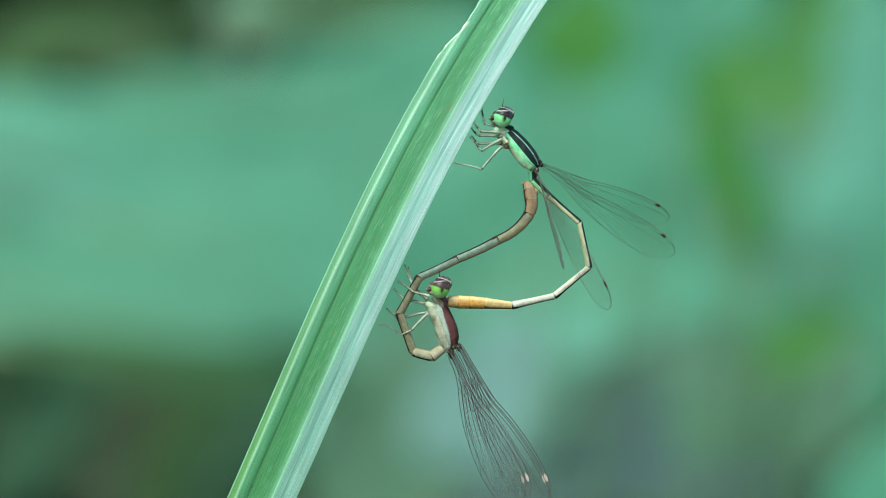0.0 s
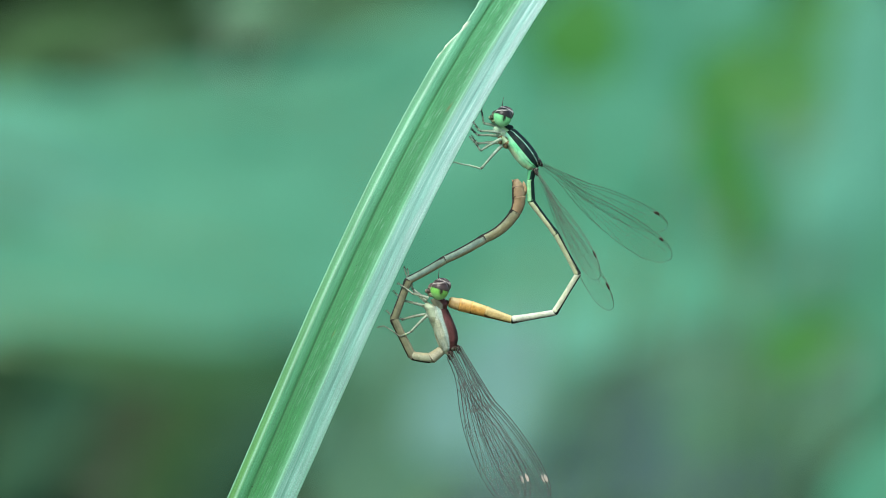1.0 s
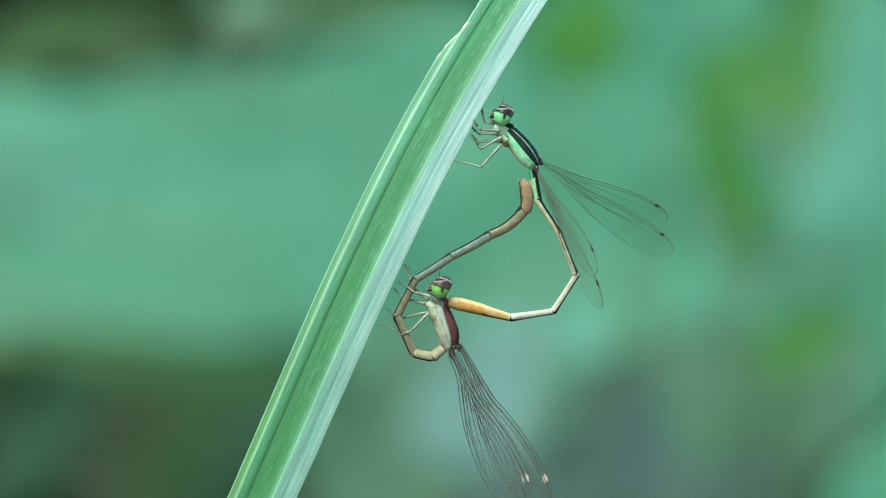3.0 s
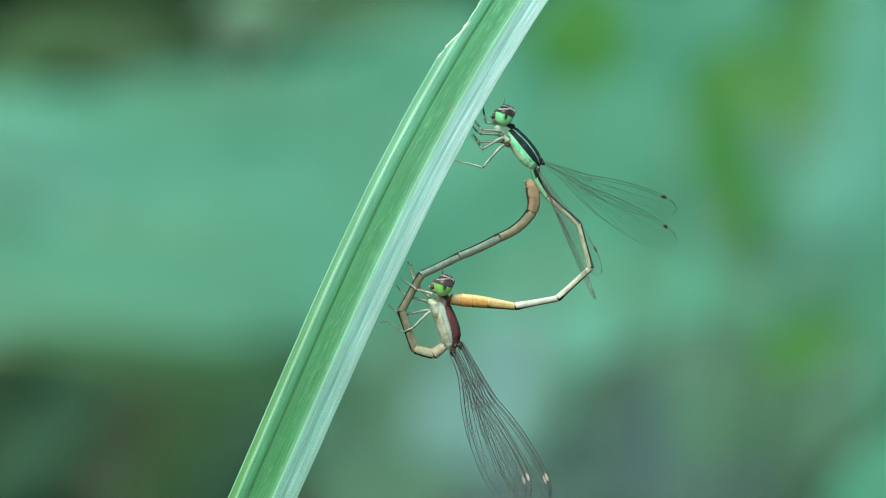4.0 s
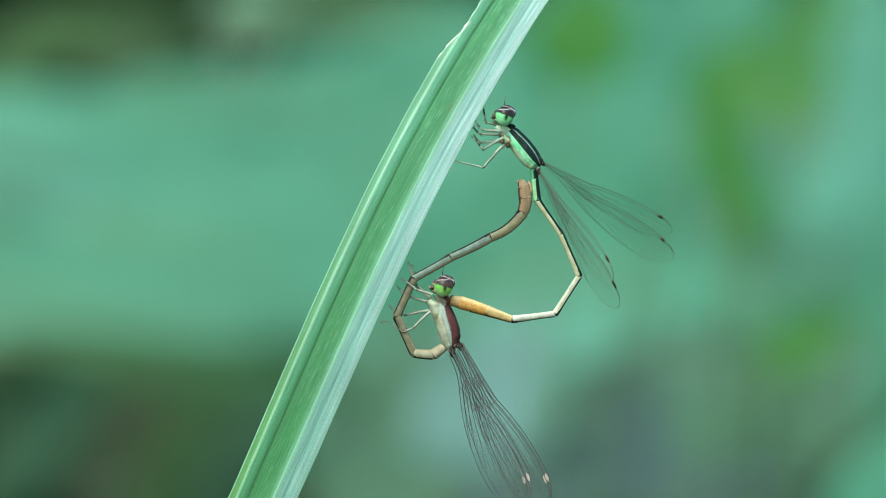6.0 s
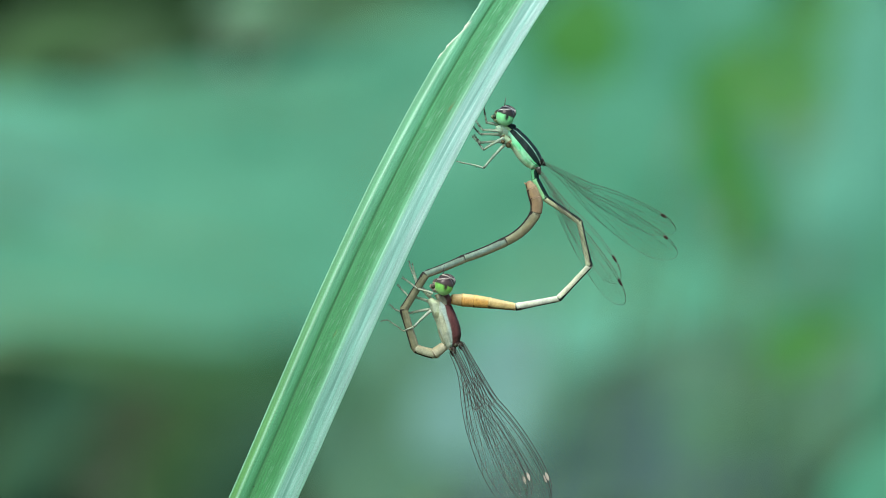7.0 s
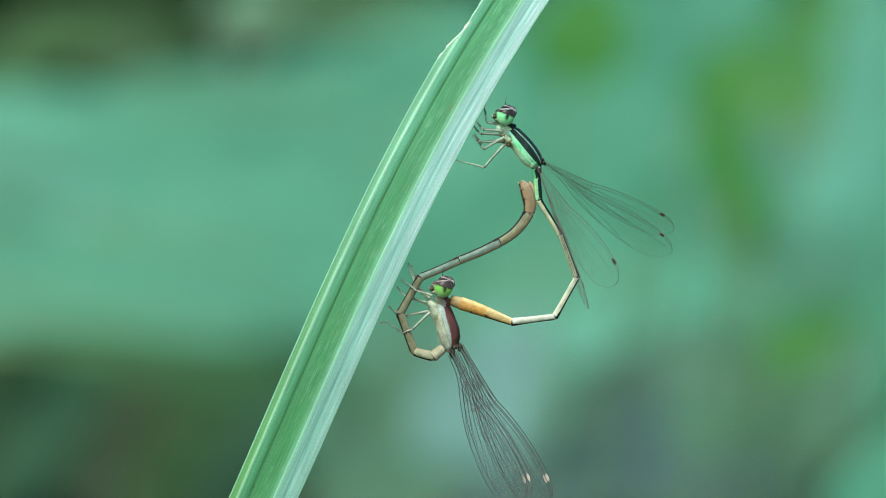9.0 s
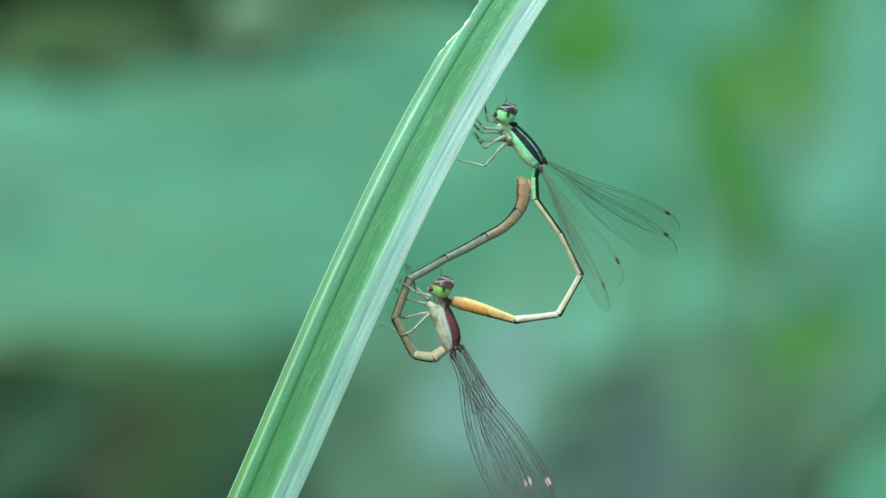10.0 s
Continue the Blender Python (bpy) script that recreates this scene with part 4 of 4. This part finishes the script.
def female():
    o = (0.05, -6.45)
    root = rooted("damselfly", o)
    tagged(root, "brown and cream female damselfly curled up beside the grass blade", "damselfly", "mating damselflies")

    def side_paint(s, h, co):
        c = blend((0.40, 0.46, 0.36), (0.35, 0.45, 0.39), step(h, -0.5, 0.0))
        wob = 0.06 * noise.noise(co * 1.1)
        c = blend(c, (0.36, 0.49, 0.44), 0.8 * math.exp(-((h + 0.02 - wob) / 0.10) ** 2))
        c = blend(c, (0.50, 0.54, 0.42), 0.8 * math.exp(-((h + 0.62 - 0.3 * s + wob) / 0.07) ** 2))
        c = blend(c, MAROON, step(h, 0.22 - 0.18 * step(s, 0.1, 0.5) + wob, 0.34 - 0.18 * step(s, 0.1, 0.5) + wob))
        c = blend(c, (0.045, 0.03, 0.02), 0.7 * step(s, 0.80, 0.92) * step(noise.noise(co * 2.5), -0.1, 0.2))
        c = blend(c, (0.03, 0.018, 0.016), step(h, 0.62, 0.95))
        c = blend(c, (0.17, 0.17, 0.11), 0.7 * math.exp(-((h + 0.35 - 0.25 * s + wob) / 0.045) ** 2) * step(noise.noise(co * 1.7), -0.25, 0.15))
        return blend(c, (0.42, 0.42, 0.24), 0.4 * step(noise.noise(co * 0.9 + Vector((4, 0, 0))), 0.0, 0.35) * step(h, 0.0, -0.4))

    thorax(root, o, [((-0.45, -4.85), 0.50), ((-0.25, -5.45), 0.80), ((0.05, -6.3), 0.95), ((0.35, -7.2), 1.00), ((0.55, -7.95), 0.92), ((0.65, -8.55), 0.70), ((0.6, -9.05), 0.36)], 0.95, side_paint)
    thorax(root, o, [((-0.7, -4.15), 0.40), ((-0.3, -4.5), 0.55), ((0, -4.9), 0.62), ((0, -5.35), 0.5)], 1.1,
           lambda s, h, co: blend((0.27, 0.27, 0.19), MAROON, step(h, 0.05, 0.3)), "prothorax")
    thorax(root, o, [((-1.5, -4.7), 0.30), ((-1, -5.1), 0.50), ((-0.7, -5.75), 0.55), ((-0.4, -6.7), 0.45), ((-0.15, -7.85), 0.4), ((0.1, -8.7), 0.3)], 1.3,
           lambda s, h, co: blend((0.38, 0.45, 0.31), (0.24, 0.26, 0.16), 0.8 * step(noise.noise(co * 1.5), 0.12, 0.3)), "hip")
    for name, c, half in (("wing_plate", (0.95, -8.55), (0.42, 0.60, 0.34)), ("wing_plate", (0.65, -9), (0.36, 0.50, 0.26))):
        part(name, ball(at(c) - at(o), [v * MM for v in half], None, 12, 18), cuticle, root, paint=lambda co: blend((0.05, 0.028, 0.022), (0.36, 0.34, 0.26), step(noise.noise(co * 4200), 0.05, 0.25)))
    head(root, o, (-0.25, -3.45), 4, (0.20, 0.52, 0.10), (0.030, 0.020, 0.020), (0.44, 0.38, 0.29), (0.58, 0.52, 0.47), 1.05, 0.92, 0.03)
    for joints, y0, y1 in ((((-1.2, -4.2), (-2.6, -3.8), (-3.7, -3), (-3.95, -2.85)), -0.4, -0.5), (((-1.4, -4.45), (-2.65, -3.35), (-3.25, -1.95), (-3.4, -1.35)), 0.4, 0.6),
                           (((-1.3, -5), (-3.4, -4.45), (-4.05, -3.85), (-4.35, -3.5)), 0.5, 0.7), (((-1.35, -4.65), (-2.55, -3.55), (-2.95, -2.2), (-3.1, -1.55)), 0.5, 0.6),
                           (((-1.2, -5.6), (-3.55, -6.1), (-4.55, -5.7), (-5, -5.25)), 0.5, 0.7), (((-1.3, -5.7), (-2.8, -7.2), (-3.7, -7.6), (-5.15, -6.65), (-5.75, -6.8)), -0.6, -0.2)):
        leg(root, o, joints, y0, y1, 0.140, (0.42, 0.50, 0.38), (0.07, 0.055, 0.04), 0.7)
    segs = []
    for n, (a, b, waist, side, stripe, bow) in enumerate((
            (0.42, 0.50, 0.0, (0.43, 0.42, 0.29), 1.4, 0.0), (0.46, 0.40, 0.0, (0.34, 0.36, 0.24), 0.72, 0.05), (0.39, 0.38, 0.02, (0.165, 0.165, 0.095), 0.70, 0.0),
            (0.38, 0.37, 0.02, (0.165, 0.165, 0.095), 0.70, 0.0), (0.36, 0.38, 0.02, (0.165, 0.235, 0.185), 0.72, -0.05), (0.38, 0.43, 0.0, (0.165, 0.235, 0.185), 0.72, -0.08),
            (0.42, 0.50, 0.0, (0.22, 0.235, 0.145), 0.72, -0.32))):
        segs.append(segment(root, FEMALE[n], a, b, 1.0, side, (0.016, 0.014, 0.010), (0.20, 0.17, 0.11) if n < 2 else (0.02, 0.016, 0.012), stripe, waist, cap=0.03, belly=(0.25, 0.25, 0.16) if n in (2, 3) else (0.36, 0.33, 0.20), bow=bow, rim=0.0, flank=(None, None, (0.20, 0.21, 0.13), (0.20, 0.21, 0.13), (0.17, 0.26, 0.22), (0.17, 0.26, 0.22), (0.26, 0.23, 0.13))[n], mottle=0.12))
    end = []
    for length, a, b in ((1.35, 0.52, 0.60), (0.85, 0.59, 0.53), (0.60, 0.53, 0.30)):
        end.append(segment(root, length, a, b, 1.0, (0.29, 0.21, 0.12), (0.05, 0.032, 0.02), (0.20, 0.14, 0.085), 0.74, 0.0, 0.025, "brown tail segment", (0.36, 0.28, 0.18), -0.10 if length > 1 else 0.0))
    bm = tube([(0.1 * MM, 0.1 * MM, -0.5 * MM), (0.6 * MM, 0, -0.62 * MM), (1.1 * MM, 0, -0.55 * MM), (1.3 * MM, 0, -0.50 * MM)], [0.16 * MM, 0.2 * MM, 0.12 * MM, 0.03 * MM], 8)
    part("ovipositor", bm, cuticle, end[1], paint=lambda co: (0.50, 0.34, 0.20))
    part("cercus", tube([(0.5 * MM, 0.15 * MM, 0.2 * MM), (0.8 * MM, 0.2 * MM, 0.25 * MM)], [0.1 * MM, 0.03 * MM], 6), cuticle, end[2], paint=lambda co: (0.55, 0.30, 0.18))
    wings = [wing(root, n, w, vein_dark, stigma_pale, 0.033, 0.41, (0.42, 0.12), k) for n, w, k in ((16.1, 3.4, 1), (16.1, 3.4, 1), (14.9, 3.4, 2), (14.9, 3.4, 2))]
    return root, segs, end, wings


MALE = (0.8, 1.9, 3.641, 4.03, 3.983, 3.827, 5.612)
FEMALE = (1.072, 1.737, 3.57, 3.7, 3.746, 3.959, 3.633, 2.702)
he, he_segs, he_end, he_wings = male()
she, she_segs, she_end, she_wings = female()


# ---- what moves ----
# rows for walk(): seconds, shifts in mm, and each joint's turn in degrees
TIMES = (0, 0.2, 0.5, 1, 1.5, 2, 2.5, 2.7, 3.8, 4, 4.5, 5, 5.5, 5.7, 6.8, 7, 7.2, 7.5, 8, 8.5, 9, 9.5, 9.9, 10)
HE_MOVES = ((0.0, -0.0), (0.0, -0.0), (0.0, -0.0), (-0.038, 0.04), (0.04, -0.038), (-0.075, 0.115), (-0.075, 0.19), (-0.058, 0.185), (0.038, 0.16), (0.055, 0.155), (0.052, 0.192), (0.051, 0.153), (0.047, 0.115), (0.048, 0.115), (0.052, 0.115), (0.053, 0.115), (0.053, 0.115), (0.053, 0.115), (0.09, 0.115), (0.09, 0.153), (0.09, 0.153), (0.09, 0.115), (0.084, 0.142), (0.084, 0.142))
SHE_MOVES = ((0.0, -0.0, -0.0), (-0.031, -0.031, -0.014), (-0.078, -0.077, -0.036), (-0.078, -0.152, -0.036), (-0.04, -0.077, -0.798), (-0.038, -0.115, 0.539), (-0.038, -0.077, 0.772), (-0.015, -0.042, 0.533), (0.108, 0.154, -0.776), (0.13, 0.19, -1.012), (0.052, 0.078, -0.798), (0.048, 0.038, -1.026), (0.083, 0.078, -1.567), (0.084, 0.097, -1.574), (0.089, 0.208, -1.612), (0.09, 0.228, -1.619), (0.105, 0.259, -1.928), (0.128, 0.308, -2.393), (0.09, 0.228, -1.619), (0.05, 0.078, -0.798), (0.013, 0.038, -1.785), (0.05, 0.078, -0.798), (0.004, 0.062, -0.27), (0.004, 0.062, -0.27))
HE_TURNS = (
    (-85, -69.4, -75.6, -100, -76.6, -99.3, -97.5, -89.6, -56.1, -69.6, -75.9, -72.5, -78.3, -85.1, -76.9, -84.1, -74, -79.9, -86.1, -99, -75.8, -76.1, -100, -100),
    (-44.6, -64.7, -87.5, -87.3, -77.3, -83, -84, -87.5, -46.3, -58.2, -91.1, -82, -76.9, -83.8, -77, -61.8, -24.3, -21.1, -55.4, -83.3, -85.8, -88.2, -87.6, -87.6),
    (-40.8, -46.9, -50.3, -52.9, -56.4, -54.8, -58.4, -60.9, -37.5, -41.6, -48.6, -55.2, -55.2, -54.5, -57, -34.6, -37.1, -33.4, -44.9, -47.9, -57.8, -53.7, -53.9, -53.9),
    (-77.7, -73.8, -65.5, -61.3, -70.5, -62.5, -60.9, -62.7, -80.1, -74.9, -64.4, -70.5, -69.7, -66.1, -68.8, -77.3, -85.2, -84.2, -72.8, -65.1, -69.1, -68.5, -63.4, -63.4),
    (-140.1, -134.8, -127.3, -121.4, -123.5, -120.9, -118.6, -117.8, -144.5, -137.2, -125.9, -121.7, -123.6, -122.7, -123.4, -133.4, -141.4, -145.1, -134.8, -125.4, -119.2, -121.1, -119.5, -119.5),
    (-167.2, -169.6, -171.9, -170.4, -172.1, -170.7, -171.4, -172.8, -165.6, -169.4, -171.8, -172.5, -171.5, -172.5, -172.3, -169, -164.2, -163.4, -170.4, -171.7, -172.9, -174, -172.7, -172.7),
    (-182.5, -189, -192.6, -195.3, -197.3, -196.4, -197.2, -196.9, -179.1, -185.6, -191.9, -197.4, -197.2, -196.4, -198.5, -186.2, -178.3, -174.4, -187.7, -192.6, -199, -196.4, -196.3, -196.3),
)
SHE_TURNS = (
    (-143.6, -143.1, -139.5, -142.9, -139.2, -143.6, -141.7, -141, -142, -143.7, -140.9, -142.1, -141.1, -143.2, -141.8, -140.8, -143.8, -140.1, -139, -142.4, -139.4, -142.8, -141.4, -141.4),
    (166.4, 167.9, 169.1, 172.6, 165.7, 171.6, 171.6, 170.9, 165, 166.8, 170.1, 166.2, 167.3, 176.6, 177.8, 165.8, 162.4, 161.8, 167.7, 171.7, 167.4, 169.2, 171.7, 171.7),
    (109.8, 112.4, 114.5, 116.7, 110.6, 117.5, 118.1, 117.2, 109.9, 110.6, 115.3, 110.3, 110.5, 116.3, 115.1, 108.4, 106.3, 106.7, 112.8, 116.6, 112.5, 114.8, 118, 118),
    (61.1, 62.4, 66.2, 69.5, 60.7, 68.9, 70.1, 66.9, 60.8, 62.2, 68.7, 61.8, 62.4, 67.5, 67.5, 59.8, 57.6, 55.5, 63.1, 67.3, 62.5, 63.8, 70.1, 70.1),
    (25.5, 28.7, 26.5, 29.5, 23, 29.3, 30, 32.6, 29, 26.9, 27.4, 23.9, 24.2, 31, 30.9, 23.8, 23.4, 24.7, 26.9, 29.1, 25.2, 27.2, 29.7, 29.7),
    (25.3, 25.7, 26.3, 28.2, 24.7, 28.2, 29.4, 29.2, 26.6, 26, 28, 24.9, 25.1, 28.2, 26.9, 24.2, 26.2, 25, 26.8, 28, 26.1, 26, 28.4, 28.4),
    (40.2, 37.2, 41.8, 41.1, 46.8, 39.9, 39.5, 36.5, 36.2, 39.9, 41.4, 47, 46.8, 40.1, 39.2, 45.5, 41.3, 46, 40.8, 41.5, 47.4, 42.9, 39.6, 39.6),
    (102.4, 100.9, 97.8, 95.2, 109, 94.5, 90.5, 93.8, 104.2, 102.8, 97.7, 109.1, 110, 100.2, 101.2, 110.6, 113.9, 112.2, 103.5, 97.9, 109.9, 104.4, 92.8, 92.8),
)


def along(x, z, a, y=0.0):
    """The pose at (x, z) mm in the insect's space whose x axis points a degrees up from the right."""
    c, s = math.cos(radians(a)), math.sin(radians(a))
    return Matrix(((c, 0, -s, x * MM), (0, 1, 0, y * MM), (s, 0, c, z * MM), (0, 0, 0, 1)))


def chain(start, lengths, turns, parts, tail, tail_lengths, pull):
    """Key a row of segments, joint after joint; the tail's rings lie in line with the last turn, bent by pull degrees from ring to ring."""
    rows = [[] for _ in range(len(parts) + len(tail))]
    for i, t in enumerate(TIMES):
        x, z = start
        for n, ob in enumerate(parts):
            a = turns[n][i]
            rows[n].append((t, along(x, z, a)))
            x, z = x + lengths[n] * math.cos(radians(a)), z + lengths[n] * math.sin(radians(a))
        a = turns[len(parts)][i] - pull * (len(tail) - 1) / 2
        for n in range(len(tail)):
            rows[len(parts) + n].append((t, along(x, z, a)))
            x, z = x + tail_lengths[n] * math.cos(radians(a)), z + tail_lengths[n] * math.sin(radians(a))
            a += pull
    for ob, r in zip((*parts, *tail), rows):
        walk(ob, r)


def spread(ob, o, base, y, length, rows, away):
    """Key a wing from its base (mm): rows of seconds, tip (mm), and how far it is rolled off the upright plane; away: +1 leans to the far side."""
    out = []
    b = at(base, y) - at(o)
    for t, tip, roll in rows:
        flat = at(tip) - at(base)
        lean = math.sqrt(max(0.0, (length * MM) ** 2 - flat.length_squared)) * away
        x = Vector((flat.x, lean, flat.z)).normalized()
        z = x.cross(Vector((0, 1, 0))).normalized()
        z = Matrix.Rotation(radians(roll), 3, x) @ z
        yv = z.cross(x)
        out.append((t, Matrix(((x.x, yv.x, z.x, b.x), (x.y, yv.y, z.y, b.y), (x.z, yv.z, z.z, b.z), (0, 0, 0, 1)))))
    walk(ob, out)


def motions():
    walk(he, [(t, pose(*(at((6.8, 8.8)) + at(d) + Vector((0, 0, HIGH))))) for t, d in zip(TIMES, HE_MOVES)])
    walk(she, [(t, pose(*(at((0.05, -6.45)) + at(d[:2]) + Vector((0, 0, HIGH))), 0, -d[2], 0)) for t, d in zip(TIMES, SHE_MOVES)])
    chain((1.1, -1.95), MALE, HE_TURNS, he_segs, he_end, (2.5, 1.3, 1.0, 0.85), 1.5)
    chain((-0.15, -2.4), FEMALE, SHE_TURNS, she_segs, she_end, (1.35, 0.85, 0.60), 17.0)
    o = (6.8, 8.8)
    spread(he_wings[0], o, (8.55, 7.6), 0.5, 13.8, [(0, (20.15, 2.57), 42), (0.5, (20.1, 2.22), 42), (1, (20.05, 1.77), 44), (1.5, (19.65, 0.77), 44), (2, (19.65, 1.57), 42), (2.5, (19.7, 1.87), 42), (2.7, (19.79, 1.97), 42), (3.8, (20.65, 3.37), 40), (4, (20.69, 3.17), 40), (4.5, (20.84, 2.77), 40), (5, (20.43, 1.87), 42), (5.5, (20.18, 1.42), 44), (7, (20.46, 1.37), 44), (7.5, (20.96, 2.22), 40), (8, (20.86, 2.27), 40), (8.5, (20.86, 2.27), 40), (9, (20.31, 1.42), 42), (9.5, (20.26, 1.32), 42), (10, (20.51, 1.52), 42)], 1)
    spread(he_wings[1], o, (8.55, 7.5), 0.35, 15.1, [(0, (20.58, -0.56), 36), (0.5, (20.38, -0.76), 36), (1, (20.38, -0.96), 36), (1.5, (19.93, -1.71), 38), (2, (20.08, -1.41), 38), (2.5, (20.08, -1.16), 38), (2.7, (20.22, -1.01), 38), (3.8, (20.68, 0.29), 36), (4, (20.72, 0.19), 36), (4.5, (20.72, -0.01), 36), (5, (20.51, -0.76), 36), (5.5, (20.31, -1.06), 38), (7, (20.59, -0.86), 38), (7.5, (21.14, 0.04), 36), (8, (20.74, 0.04), 36), (8.5, (20.54, -0.11), 36), (9, (20.14, -0.61), 36), (9.5, (20.04, -0.81), 36), (10, (20.24, -0.61), 36)], 1)
    spread(he_wings[2], o, (8.25, 6.9), -0.4, 12.8, [(0, (10.35, -1.35), 86), (0.1, (11.4, -2.05), 80), (0.2, (13.65, -3.3), 66), (0.5, (13.3, -2.0), 62), (1, (13.65, -2.45), 60), (1.5, (13.3, -3.2), 60), (2, (13.4, -2.5), 58), (2.5, (13.1, -2.2), 58), (2.7, (13.19, -2.0), 58), (3.3, (13.57, -2.4), 60), (3.8, (13.45, -2.6), 66), (4.1, (13.74, -1.8), 58), (4.5, (14.59, -1.8), 48), (5, (14.68, -2.65), 50), (5.5, (14.53, -3.0), 54), (5.7, (14.62, -2.9), 54), (6.8, (14.97, -3.1), 52), (7.2, (15.61, -2.6), 46), (7.5, (15.91, -2.3), 44), (8, (15.61, -2.45), 36), (8.5, (15.56, -2.5), 34), (9, (14.86, -3.25), 28), (9.5, (14.76, -3.35), 32), (10, (15.06, -3.15), 36)], -1)
    spread(he_wings[3], o, (8.2, 6.8), -0.6, 14, [(0, (14.6, -5.2), 58), (0.5, (14.65, -5.35), 60), (1, (14.85, -5.35), 56), (1.5, (14.35, -5.65), 60), (2, (14.55, -5.55), 58), (2.5, (14.15, -5.45), 58), (2.7, (14.09, -5.35), 58), (3.4, (13.51, -5.05), 76), (3.8, (13.25, -4.65), 87), (4, (13.09, -4.45), 84), (4.2, (13.69, -4.85), 70), (4.5, (14.74, -4.9), 58), (5, (14.98, -5.35), 56), (5.5, (14.93, -5.45), 56), (5.7, (15.17, -5.3), 54), (6.8, (15.52, -5.2), 52), (7.2, (16.11, -4.85), 48), (7.5, (16.36, -4.6), 46), (7.6, (15.01, -4.85), 66), (7.7, (12.2, -4.4), 86), (7.9, (11.67, -4.35), 88), (8.2, (11.05, -4.35), 88), (8.4, (11.72, -4.45), 87), (8.6, (12.75, -4.65), 85), (8.8, (12.81, -4.75), 84), (9, (12.41, -5.3), 82), (9.5, (12.81, -5.35), 76), (9.9, (14.01, -5.35), 66), (10, (14.01, -5.35), 66)], -1)
    o = (0.05, -6.45)

    def steady(tip, roll):
        """Rows that hold a wing's tip (mm) still while the body sways."""
        rows = []
        for t, (dx, dz, a) in zip(TIMES, SHE_MOVES):
            c, k = math.cos(radians(a)), math.sin(radians(a))
            x, z = tip[0] - o[0] - dx, tip[1] - o[1] - dz
            rows.append((t, (o[0] + x * c + z * k, o[1] + z * c - x * k), roll))
        return rows

    spread(she_wings[0], o, (1.45, -8.5), -0.25, 16.1, steady((9.0, -22.55), 4), -1)
    spread(she_wings[1], o, (1.3, -8.75), 0.25, 16.1, steady((8.9, -22.85), 3), 1)
    spread(she_wings[2], o, (0.8, -9.1), -0.45, 14.9, steady((7.15, -22.35), 6), -1)
    spread(she_wings[3], o, (0.6, -9.35), 0.45, 14.9, steady((6.8, -22.75), 5), 1)


motions()
